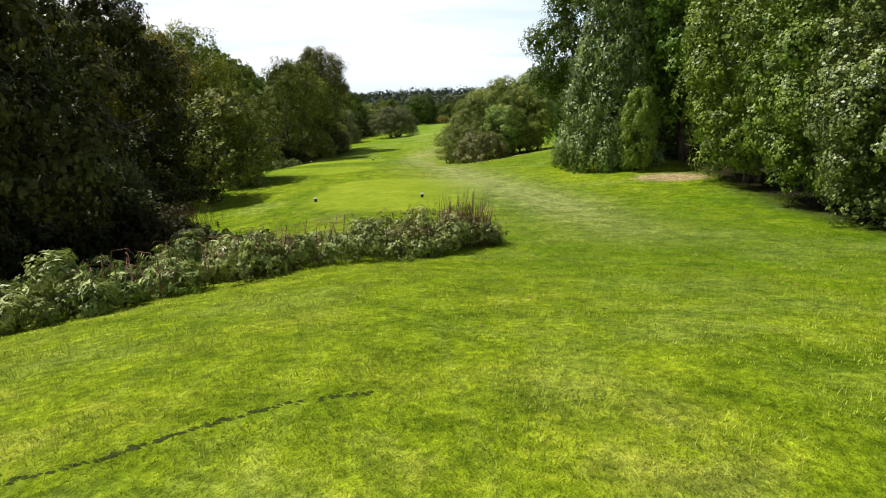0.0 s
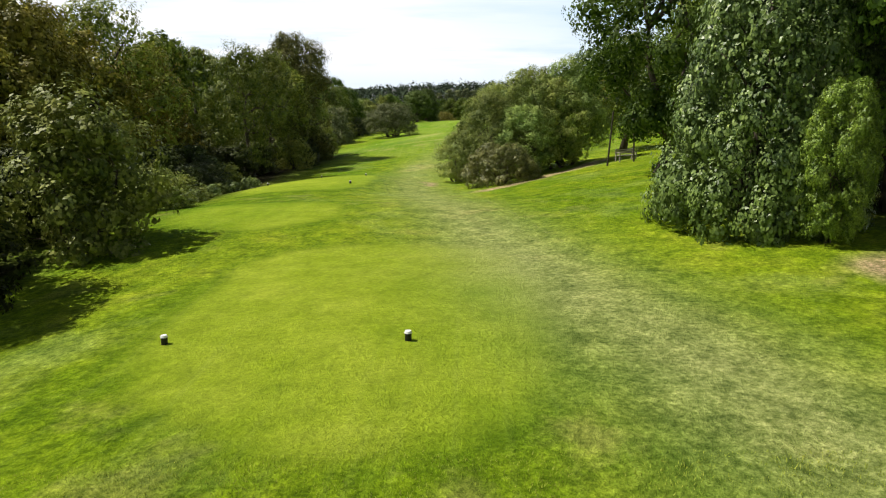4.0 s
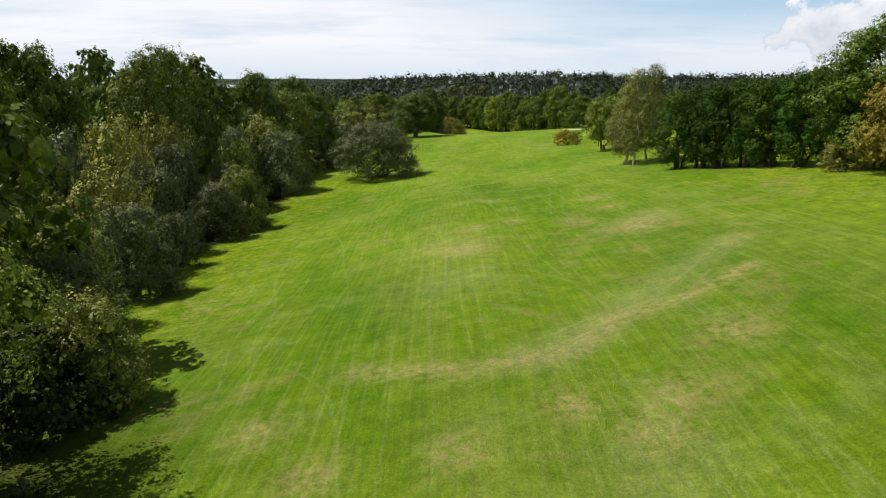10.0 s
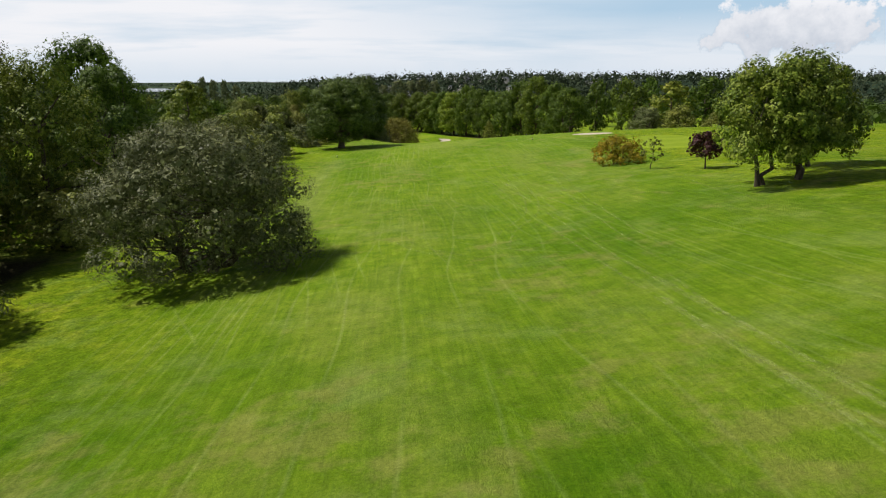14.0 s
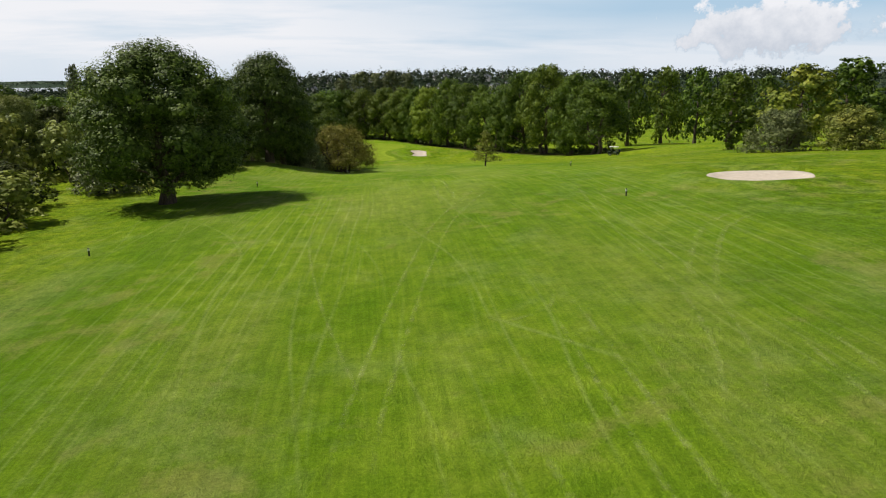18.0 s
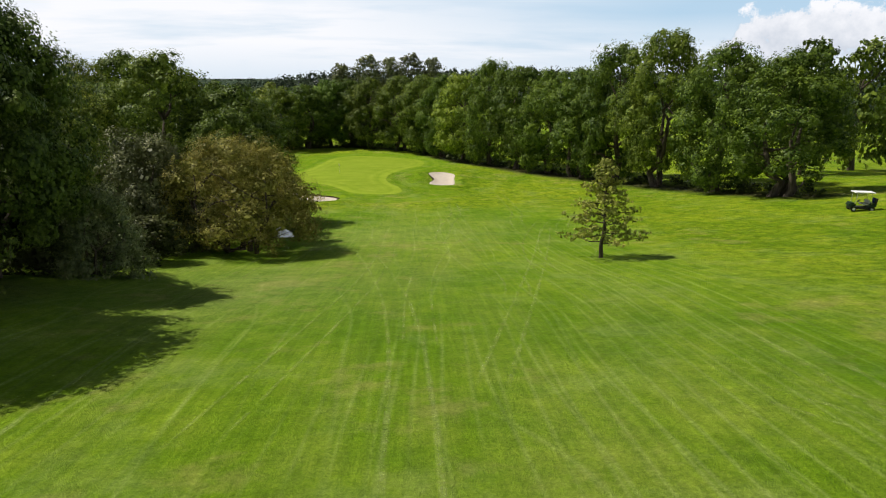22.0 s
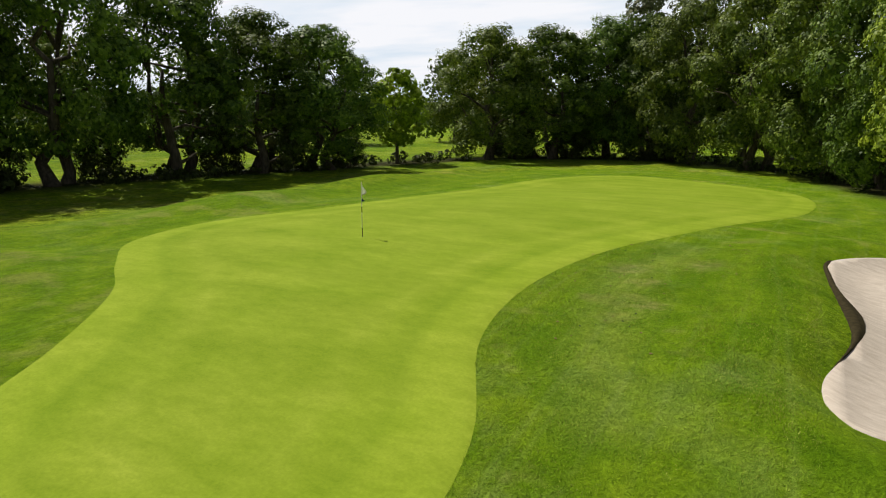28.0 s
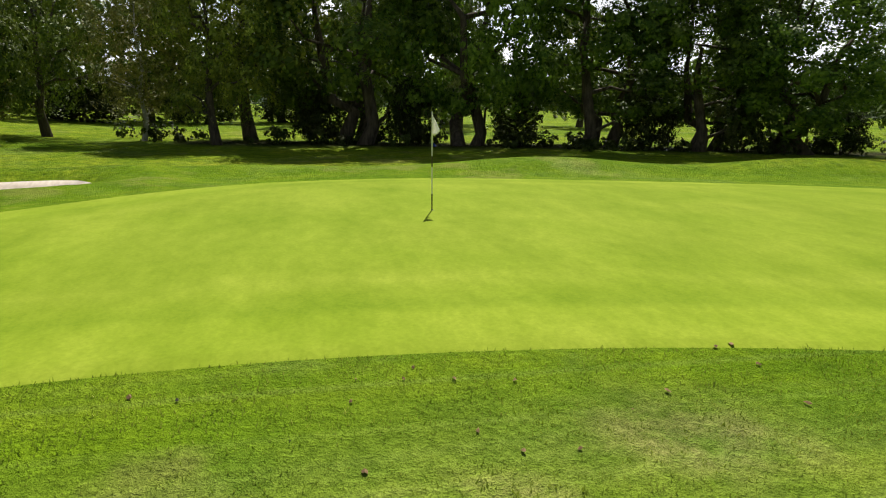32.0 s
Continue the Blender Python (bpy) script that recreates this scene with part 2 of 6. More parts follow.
LEAF = dict(
    oak=leaf_material("oak_leaf", (0.026, 0.062, 0.008), (0.132, 0.206, 0.025), 0.45, 0.55, (0.165, 0.240, 0.024)),
    holm=leaf_material("evergreen_oak_leaf", (0.026, 0.056, 0.010), (0.115, 0.182, 0.031), 0.4, 0.24, (0.112, 0.170, 0.024)),
    umber=leaf_material("brown_green_leaf", (0.036, 0.046, 0.010), (0.160, 0.165, 0.036), 0.4, 0.12, (0.125, 0.108, 0.028)),
    linden=leaf_material("linden_leaf", (0.050, 0.110, 0.010), (0.215, 0.330, 0.032), 0.4, 0.4, (0.205, 0.290, 0.026)),
    ash=leaf_material("wood_leaf", (0.044, 0.090, 0.010), (0.215, 0.285, 0.040), 0.4, 0.26, (0.215, 0.240, 0.034)),
    olive=leaf_material("yellowing_leaf", (0.088, 0.103, 0.010), (0.320, 0.305, 0.045), 0.35, 0.26, (0.30, 0.25, 0.034)),
    sallow=leaf_material("sallow_leaf", (0.060, 0.080, 0.032), (0.205, 0.245, 0.104), 0.45, 0.16, (0.155, 0.180, 0.064)),
    scrub=leaf_material("scrub_leaf", (0.095, 0.132, 0.028), (0.30, 0.355, 0.075), 0.4, 0.3, (0.275, 0.290, 0.055)),
    # ash and oak leaf with the shade of the backlit left wood in its colour
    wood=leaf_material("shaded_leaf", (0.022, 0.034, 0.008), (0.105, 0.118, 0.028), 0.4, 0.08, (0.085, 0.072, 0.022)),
    laurel=leaf_material("laurel_leaf", (0.052, 0.112, 0.014), (0.255, 0.390, 0.052), 0.8, 0.24, (0.205, 0.315, 0.038)),
    holly=leaf_material("holly_leaf", (0.038, 0.070, 0.018), (0.195, 0.265, 0.072), 0.9, 0.2, (0.140, 0.200, 0.042)),
    cypress=leaf_material("cypress_leaf", (0.018, 0.048, 0.007), (0.061, 0.129, 0.015), 0.2, 0.12, (0.052, 0.112, 0.013)),
    birch=leaf_material("birch_leaf", (0.088, 0.112, 0.025), (0.228, 0.258, 0.062), 0.4, 0.3, (0.228, 0.224, 0.050)),
    acacia=leaf_material("acacia_leaf", (0.095, 0.165, 0.040), (0.29, 0.385, 0.115), 0.35, 0.4, (0.30, 0.355, 0.075)),
    rhodo=leaf_material("shrub_leaf", (0.075, 0.105, 0.028), (0.30, 0.335, 0.11), 0.8, 0.3, (0.20, 0.22, 0.06)),
    gold=leaf_material("russet_leaf", (0.115, 0.125, 0.024), (0.35, 0.355, 0.080), 0.3, 0.42, (0.31, 0.285, 0.056)),
    rust=leaf_material("rust_leaf", (0.150, 0.150, 0.012), (0.36, 0.30, 0.025), 0.3, 0.3, (0.40, 0.28, 0.02)),
    plum=leaf_material("plum_leaf", (0.035, 0.017, 0.018), (0.096, 0.043, 0.037), 0.4, 0.2, (0.070, 0.034, 0.031)),
    lime=leaf_material("bright_leaf", (0.114, 0.198, 0.013), (0.298, 0.430, 0.031), 0.35, 0.9, (0.315, 0.413, 0.025)),
    bramble=leaf_material("bramble_leaf", (0.105, 0.160, 0.034), (0.32, 0.40, 0.125), 0.7, 0.3, (0.31, 0.33, 0.10)),
    # near-black green that stands in for the shade beneath the trees
    shade=leaf_material("shade_dark_leaf", (0.020, 0.034, 0.008), (0.070, 0.095, 0.020), 0.3, 0.08, (0.060, 0.062, 0.018)),
    # distance haze is mixed into this grey-green leaf colour
    hill=leaf_material("hazed_hill_leaf", (0.030, 0.048, 0.030), (0.085, 0.115, 0.065), 0.1, 0.05, (0.06, 0.085, 0.055)),
    far=leaf_material("far_leaf", (0.028, 0.056, 0.015), (0.088, 0.138, 0.031), 0.2, 0.15, (0.092, 0.132, 0.027)),
)
BARK = dict(
    oak=bark_material("bark", (0.035, 0.028, 0.02), (0.13, 0.105, 0.08)),
    birch=bark_material("birch_bark", (0.18, 0.17, 0.15), (0.62, 0.60, 0.55), 2.5),
    grey=bark_material("grey_bark", (0.09, 0.085, 0.07), (0.28, 0.26, 0.22)),
)

# ---- plan of the land: height along the hole, fall to the left and rise to the right ----
LINE_Y = (-60, 0, 7, 12, 17, 25, 47, 53, 66, 72, 81, 110, 124, 135, 149, 168, 180, 195, 212, 237, 262, 286, 308, 320, 350, 366, 380, 400, 412, 425, 470, 520, 700)
LINE_Z = (-3.0, -4.5, -5.1, -6.0, -6.8, -7.5, -7.9, -8.3, -9.6, -10.3, -10.8, -11.0, -10.6, -10.9, -11.4, -12.2, -13.2, -14.2, -15.5, -16.8, -17.2, -16.8, -17.1, -18.2, -21.4, -23.7, -25.6, -27.2, -28.4, -29.2, -29.6, -30.4, -32)
LEFT_Y = (-60, 0, 14, 30, 60, 95, 120, 140, 190, 226, 290, 310, 335, 350, 380, 420, 700)
LEFT_S = (0.10, 0.15, 0.22, 0.10, 0.04, 0.06, 0.15, 0.22, 0.23, 0.10, 0.08, 0.06, -0.05, -0.10, -0.04, 0.0, 0.0)
RIGHT_Y = (-60, 5, 20, 40, 55, 70, 100, 130, 150, 190, 235, 265, 300, 330, 365, 410, 440, 700)
RIGHT_S = (0.0, 0.02, 0.03, 0.11, 0.18, 0.2, 0.14, 0.25, 0.2, 0.17, 0.17, 0.1, 0.09, 0.06, 0.04, 0.0, 0.0, 0.0)


def smooth_line(ys, vs, y):
    # piecewise line, softened over a few metres
    return sum(w * np.interp(y + d, ys, vs) for d, w in ((-9, .1), (-5, .2), (0, .4), (5, .2), (9, .1)))


def mound(x, y, cx, cy, rx, ry, h, turn=0.0, power=2):
    c, s = math.cos(math.radians(turn)), math.sin(math.radians(turn))
    u, v = ((x - cx) * c + (y - cy) * s) / rx, (-(x - cx) * s + (y - cy) * c) / ry
    return h * np.exp(-(u * u + v * v) ** (power / 2))


def far_land(x, y):
    r = np.hypot(x, y - 300)
    return np.clip((r - 420) / 900, 0, 1)


def height(x, y):
    x, y = np.asarray(x, float), np.asarray(y, float)
    z = smooth_line(LINE_Y, LINE_Z, y)
    a = np.sqrt(x * x + 9) - 3
    a = 34 * np.tanh(a / 34)
    z = z + np.where(x > 0, a * smooth_line(RIGHT_Y, RIGHT_S, y), -a * smooth_line(LEFT_Y, LEFT_S, y))
    # tees, each a raised flat
    z = z + mound(x, y, -2.5, 31, 9, 10, 0.25, power=4)
    z = z + mound(x, y, -8, 50, 9, 9, 0.35, power=4) + mound(x, y, -9, 71, 6.5, 12, 0.75, power=4)
    # the bank under the second oak, the green on its platform, the rise to the next fairway
    z = z + mound(x, y, -14, 349, 9, 9, 1.1) + mound(x, y, 2, 447, 15, 20, 0.8, power=4)
    z = z + mound(x, y, -16.5, 458, 2.6, 24, 0.55, power=3) * (1 + 0.35 * np.sin(y * 0.42))
    z = z + mound(x, y, 85, 400, 35, 60, 4.5)
    return z

def mesh_object(name, verts, faces, mat, parent=None, label="", smooth=True):
    me = bpy.data.meshes.new(name)
    me.from_pydata(verts, [], faces)
    me.polygons.foreach_set("use_smooth", [smooth] * len(me.polygons))
    if mat:
        me.materials.append(mat)
    ob = new(name, me)
    ob.parent = parent
    if label:
        ob["label"] = label
    return ob


def quads_mesh(name, verts, quads):
    """A mesh from an array of points and an array of four-sided faces."""
    me = bpy.data.meshes.new(name)
    me.vertices.add(len(verts))
    me.vertices.foreach_set("co", np.asarray(verts, np.float32).ravel())
    me.loops.add(quads.size)
    me.loops.foreach_set("vertex_index", np.asarray(quads, np.int32).ravel())
    me.polygons.add(len(quads))
    me.polygons.foreach_set("loop_start", np.arange(0, quads.size, 4, dtype=np.int32))
    me.update(calc_edges=True)
    return me


def part(name, bm, mat, parent=None, label=""):
    me = bpy.data.meshes.new(name)
    bm.to_mesh(me)
    bm.free()
    me.materials.append(mat)
    ob = new(name, me)
    ob.parent = parent
    if label:
        ob["label"] = label
    return ob


def holder(name, m, label, category, group="", kind=""):
    ob = new(name)
    ob.empty_display_size = 0.3
    ob.matrix_world = m
    return tagged(ob, label, category, group, kind)


def tube(verts, faces, pts, radii, n=7):
    """A tapering round limb along pts, added to verts and faces."""
    start = len(verts)
    pts = [Vector(p) for p in pts]
    for i, (p, r) in enumerate(zip(pts, radii)):
        way = (pts[min(i + 1, len(pts) - 1)] - pts[max(i - 1, 0)]).normalized()
        a = way.orthogonal().normalized()
        b = way.cross(a)
        for k in range(n):
            t = 2 * math.pi * k / n
            verts.append(tuple(p + r * (math.cos(t) * a + math.sin(t) * b)))
    for i in range(len(pts) - 1):
        for k in range(n):
            a, b = start + i * n + k, start + i * n + (k + 1) % n
            faces.append((a, b, b + n, a + n))
    faces.append(tuple(start + (len(pts) - 1) * n + k for k in range(n)))


def crooked(rng, a, b, steps=4, bend=0.08):
    a, b = Vector(a), Vector(b)
    out, far = [], (b - a).length
    for i in range(steps + 1):
        p = a.lerp(b, i / steps)
        if 0 < i < steps:
            p += Vector(rng.normal(0, bend * far, 3))
        out.append(p)
    return out


def unit(v):
    return v / (np.linalg.norm(v, axis=1, keepdims=True) + 1e-9)


def foliage(rng, clumps, per, leaf, core=0.72, droop=0.0, slim=0.72, heart=70, hs=0.5, middle=None, tuft=13):
    """Leaves, each a folded lozenge, in sprays on clumps given as rows of centre and three radii, with broader leaves in the heart of each.
    The sprays crowd on the side that looks away from the crown's middle."""
    c = np.asarray(clumps, float)
    n = len(c)
    away = np.zeros((n, 3)) if middle is None else unit(c[:, :3] - np.asarray(middle, float))
    sprays = max(5, per // tuft)
    ci = np.repeat(np.arange(n), sprays)
    d = unit(rng.normal(size=(len(ci), 3)) + 0.55 * away[ci] + np.array([0, 0, 0.28]))
    far = rng.uniform(0.82, 1.02, (len(ci), 1)) + np.where(rng.random((len(ci), 1)) < 0.10, rng.uniform(0, 0.30, (len(ci), 1)), 0)
    sc = c[ci, :3] + d * c[ci, 3:] * far
    sr = c[ci, 3:].mean(1, keepdims=True) * rng.uniform(0.17, 0.36, (len(ci), 1))
    si = np.repeat(np.arange(len(ci)), max(4, per // sprays))
    e = unit(rng.normal(size=(len(si), 3)) + 0.5 * d[si])
    p = sc[si] + e * sr[si] * rng.uniform(0.35, 1.05, (len(si), 1))
    nrm = unit(d[si] * 1.15 + e * 0.55 + rng.normal(0, 0.24, e.shape) + np.array([0, 0, 0.25]))
    t = np.cross(nrm, rng.normal(size=e.shape))
    t[:, 2] -= droop
    t -= nrm * (t * nrm).sum(1, keepdims=True)
    t = unit(t)
    s = np.cross(nrm, t)
    size = leaf * rng.uniform(0.6, 1.35, (len(si), 1))
    v = np.stack([p - t * size, p + s * size * slim + nrm * size * 0.15, p + t * size, p - s * size * slim + nrm * size * 0.15], 1).reshape(-1, 3)
    q = np.arange(len(v)).reshape(-1, 4)
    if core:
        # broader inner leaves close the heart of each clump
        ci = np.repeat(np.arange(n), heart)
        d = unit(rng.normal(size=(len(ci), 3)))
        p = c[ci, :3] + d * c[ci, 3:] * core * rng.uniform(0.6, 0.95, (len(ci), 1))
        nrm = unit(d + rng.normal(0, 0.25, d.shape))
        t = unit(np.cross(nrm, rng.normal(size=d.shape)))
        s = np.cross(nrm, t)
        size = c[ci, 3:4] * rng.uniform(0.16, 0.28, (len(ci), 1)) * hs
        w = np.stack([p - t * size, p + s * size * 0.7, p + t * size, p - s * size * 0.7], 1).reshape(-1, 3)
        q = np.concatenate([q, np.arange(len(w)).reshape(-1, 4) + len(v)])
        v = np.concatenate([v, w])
    # heart leaves share one tone, darker than the middle of the sprays' range
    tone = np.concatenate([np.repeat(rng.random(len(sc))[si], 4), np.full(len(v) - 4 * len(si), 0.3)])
    return v, q, tone


def leaf_mesh(name, made, mat):
    """The mesh of a foliage, each spray with a tone of its own."""
    me = quads_mesh(name, made[0], made[1])
    me.attributes.new("tone", "FLOAT", "POINT").data.foreach_set("value", made[2].astype(np.float32))
    me.materials.append(mat)
    return me


def envelope(shape, u):
    if shape == "oak":
        return math.sin(math.pi * (0.17 + 0.80 * u)) ** 0.75
    if shape == "dome":
        return math.sqrt(max(0.02, 1 - (0.94 * u) ** 2))
    if shape == "cone":
        return max(0.08, (1 - u) ** 0.75)
    if shape == "column":
        return math.sin(math.pi * (0.10 + 0.86 * u)) ** 0.4
    if shape == "egg":
        return math.sin(math.pi * (0.10 + 0.87 * u ** 0.85)) ** 0.7
    return 1.0


def crown_clumps(rng, shape, h, w, base, n, rc, flat=0.8, inner=0.25, even=0.18):
    out = []
    for i in range(n):
        u = (i + rng.uniform(0.1, 0.9)) / n
        u = u ** (1.7 if shape == "cone" else 0.95)
        ang = i * 2.39996 + rng.uniform(-1.6, 1.6)
        reach = envelope(shape, u) * max(0.05, w / 2 - rc * 0.8)
        reach *= rng.uniform(0.25, 0.65) if rng.random() < inner else rng.uniform(0.94 - even, 0.94 + even)
        r = rc * rng.uniform(0.6, 1.35)
        z = base + rc * flat * 0.7 + u * (h - base - rc * flat * 1.5)
        out.append((reach * math.cos(ang), reach * math.sin(ang), z, r * rng.uniform(0.9, 1.15), r * rng.uniform(0.9, 1.15), r * flat * rng.uniform(0.85, 1.15)))
    return out


def make_tree(name, seed, shape, h, w, base, n, rc, per, leaf, leafmat, barkmat, trunk, stems=1, flat=0.8, inner=0.25, core=0.72, droop=0.0, slim=0.72, spread=0.25, limbs=12, bare=0, heart=70, hs=0.5, split=False, even=0.18):
    """Trunk with limbs, and a crown of leaf clumps, under one holder at its foot."""
    rng = np.random.default_rng(seed)
    top = new(name)
    top.empty_display_size = 0.3
    clumps = crown_clumps(rng, shape, h, w, base, n, rc, flat, inner, even)
    v, f = [], []
    heads = []
    for s in range(stems):
        a = 2 * math.pi * s / max(stems, 1) + rng.uniform(-0.4, 0.4)
        off = 0.0 if stems == 1 else trunk * 1.4
        lean = 0.03 if stems == 1 else spread
        foot = Vector((off * math.cos(a), off * math.sin(a), -0.4))
        head = Vector((lean * h * math.cos(a), lean * h * math.sin(a), h * (0.62 if stems == 1 else 0.5)))
        line = crooked(rng, foot, head, 5, 0.025 if stems == 1 else 0.05)
        r = trunk / math.sqrt(stems)
        tube(v, f, line, [r * 1.45, r * 1.0, r * 0.85, r * 0.68, r * 0.5, r * 0.25], 9)
        heads.append((line, r))
    order = rng.permutation(len(clumps))[:limbs]
    for k, i in enumerate(order):
        line, r = heads[k % stems]
        c = Vector(clumps[i][:3])
        best = min(line[1:], key=lambda p: abs(p.z - max(base * 0.8, c.z - 0.45 * (Vector((c.x, c.y, 0)).length))))
        lv, lf = ([], []) if split else (v, f)
        tube(lv, lf, crooked(rng, best, c, 3, 0.06), [r * 0.42, r * 0.3, r * 0.2, r * 0.07], 6)
        if split:
            mesh_object("limb", lv, lf, barkmat, top)
    for k in range(bare):
        line, r = heads[k % stems]
        a = rng.uniform(0, 6.28)
        foot = line[1].lerp(line[3], rng.random())
        tube(v, f, crooked(rng, foot, foot + Vector((math.cos(a), math.sin(a), rng.uniform(0.1, 0.6))) * w * 0.3, 3, 0.1), [r * 0.2, r * 0.12, r * 0.08, r * 0.03], 5)
    mesh_object("trunk", v, f, barkmat, top)
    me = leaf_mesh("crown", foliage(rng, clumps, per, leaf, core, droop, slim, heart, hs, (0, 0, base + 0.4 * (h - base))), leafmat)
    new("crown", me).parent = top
    return top


KINDS, MADE = {}, {}


def kind(key, h, w, **spec):
    KINDS[key] = (h, w, spec)


def place(key, x, y, h=None, w=None, turn=None, label="", name="", category="tree", group="", sink=0.05, z=None):
    """One tree or bush of a kind, with its foot on the land."""
    h0, w0, spec = KINDS[key]
    h, w = h or h0, w or w0
    turn = turn if turn is not None else (x * 37.7 + y * 91.3) % 360
    loc = Vector((x, y, (float(height(x, y)) if z is None else z) - sink))
    size = Vector((w / w0, w / w0, h / h0))
    if key not in MADE:
        MADE[key] = make_tree(name or key, h=h0, w=w0, **spec)
        ob, was = MADE[key], Vector((1, 1, 1))
        ob.matrix_world = Matrix.LocRotScale(loc, Euler((0, 0, radians(turn))), size)
    else:
        was = MADE[key].scale
        ob = copy_thing(MADE[key], Matrix.LocRotScale(loc, Euler((0, 0, radians(turn))), Vector((size[i] / was[i] for i in range(3)))))
        if name:
            ob.name = name
    return tagged(ob, label, category, group)

# ---- the land ----
def curve_ring(pts, steps=6):
    """A smooth closed line through pts."""
    p = np.array(pts, float)
    out = []
    for i in range(len(p)):
        a, b, c, d = p[i - 1], p[i], p[(i + 1) % len(p)], p[(i + 2) % len(p)]
        for k in range(steps):
            t = k / steps
            out.append(0.5 * (2 * b + (c - a) * t + (2 * a - 5 * b + 4 * c - d) * t * t + (3 * b - a - 3 * c + d) * t ** 3))
    return np.array(out)


def ring_distance(ring, x, y):
    """Metres from a closed line, above 0 inside it."""
    x, y = np.asarray(x, float), np.asarray(y, float)
    best, inside = np.full(x.shape, 1e9), np.zeros(x.shape, bool)
    for i in range(len(ring)):
        (ax, ay), (bx, by) = ring[i - 1], ring[i]
        dx, dy = bx - ax, by - ay
        t = np.clip(((x - ax) * dx + (y - ay) * dy) / (dx * dx + dy * dy + 1e-9), 0, 1)
        best = np.minimum(best, np.hypot(x - ax - t * dx, y - ay - t * dy))
        cross = ((ay > y) != (by > y)) & (x < (bx - ax) * (y - ay) / (by - ay + 1e-12) + ax)
        inside ^= cross
    return np.where(inside, best, -best)


def line_distance(pts, x, y):
    best = np.full(np.shape(x), 1e9)
    for (ax, ay), (bx, by) in zip(pts, pts[1:]):
        dx, dy = bx - ax, by - ay
        t = np.clip(((x - ax) * dx + (y - ay) * dy) / (dx * dx + dy * dy), 0, 1)
        best = np.minimum(best, np.hypot(x - ax - t * dx, y - ay - t * dy))
    return best


GREEN = curve_ring(((-10.6, 441), (-11.6, 446), (-9, 453), (-8, 466), (-7, 478), (-2, 485), (6, 482), (12.3, 476), (12.8, 466), (9, 453.5), (6.8, 447), (6.1, 441.5), (6.7, 436.5), (8.5, 432.3), (8.8, 429), (7.2, 427), (4.1, 426.8), (1.3, 428.2), (-1, 431.8), (-3.8, 435.2), (-7, 437.6)))
BUNKER_L = curve_ring(((-14.2, 430), (-14.4, 434), (-10.6, 434.8), (-7.8, 430.2), (-5.8, 427.2), (-3.2, 425.4), (-0.2, 423.4), (-0.3, 421.4), (-1.6, 420.2), (-3.6, 419.7), (-6.2, 421), (-9.4, 424.6), (-12.4, 427.4)))
BUNKER_R = curve_ring(((13.9, 450.2), (16.3, 452.8), (18.4, 450.5), (18, 444.3), (17.6, 438), (15.9, 436.1), (14.1, 436.15), (13.55, 437.8), (14.3, 441.7), (13.8, 446.5)))
BUNKER_F = curve_ring(((29.0, 300.2), (31.6, 301), (35.6, 298.6), (34.2, 295), (30.2, 295), (28.6, 297)))
GREEN_F = curve_ring(((31, 281), (36, 286.5), (42, 286), (45, 279), (42, 272), (35, 270), (31.5, 274)))
DITCH = curve_ring(((-0.2, 388.8), (-1.0, 391.6), (-2.6, 394.6), (-4.3, 396.6), (-5.4, 395.8), (-4.2, 392.2), (-2.8, 389), (-1.2, 387.8)))
TEE_1 = curve_ring(((-6, 31), (-6.2, 37), (-5.2, 40.8), (-1, 41.8), (2.2, 40.8), (3.2, 35.5), (2.6, 29.5), (0.8, 27), (-2.5, 27)))
TEE_2 = curve_ring(((-12, 47.5), (-13, 53.5), (-9, 54.3), (-5.5, 53), (-4.2, 49), (-4.8, 46), (-8, 44.8)))
TEE_3 = curve_ring(((-14, 63), (-15, 72), (-12, 83), (-7.5, 83.5), (-5.5, 76), (-5.4, 64), (-9, 61)))


def land(x, y):
    """The finished height: the plan, with sand pits and mounds round them, and the country beyond."""
    z = height(x, y)
    for ring, deep in ((BUNKER_L, 0.36), (BUNKER_R, 0.34), (BUNKER_F, 0.35)):
        near = (np.abs(x - ring[:, 0].mean()) < 30) & (np.abs(y - ring[:, 1].mean()) < 30)
        if not np.any(near):
            continue
        d = ring_distance(ring, x, y)
        z = z - np.where(near, deep * np.clip((d + 0.35) / 1.3, 0, 1) ** 0.7, 0) + np.where(near, 0.28 * np.exp(-((d + 1.6) / 1.5) ** 2), 0)
    near = (np.abs(x + 2.5) < 12) & (np.abs(y - 392) < 14)
    if np.any(near):
        z = z - np.where(near, 0.85 * np.clip((ring_distance(DITCH, x, y) + 0.3) / 0.8, 0, 1), 0)
    r = np.hypot(x, y - 300)
    k = np.clip((r - 330) / 800, 0, 1)
    k = k * k * (3 - 2 * k)
    a = np.arctan2(x, y - 300)
    step = np.clip((r - 2100) / 1500, 0, 1)
    step = step * step * (3 - 2 * step) * (1 - 0.9 * np.exp(-((a + 0.36) / 0.11) ** 2) * np.clip((3100 - r) / 300, 0, 1))
    rough = 5 * np.sin(a * 5 + 1) + 4 * np.sin(a * 13) + 2.4 * np.sin(a * 31 + 2) + 1.4 * np.sin(a * 83)
    out = -47 + step * (15 + 12 * np.clip(a / 0.45, -0.6, 1) + rough)
    # the nearer wooded hill across the valley, open towards the sea
    hill = np.clip((r - 760) / 420, 0, 1) * np.clip((1900 - r) / 400, 0, 1)
    hill = hill * hill * (3 - 2 * hill) * (1 - np.exp(-((a + 0.33) / 0.17) ** 4))
    out = np.maximum(out, -47 + hill * (30 + 5 * np.clip(a / 0.45, -1, 1) + 0.5 * rough))
    return z * (1 - k) + out * k


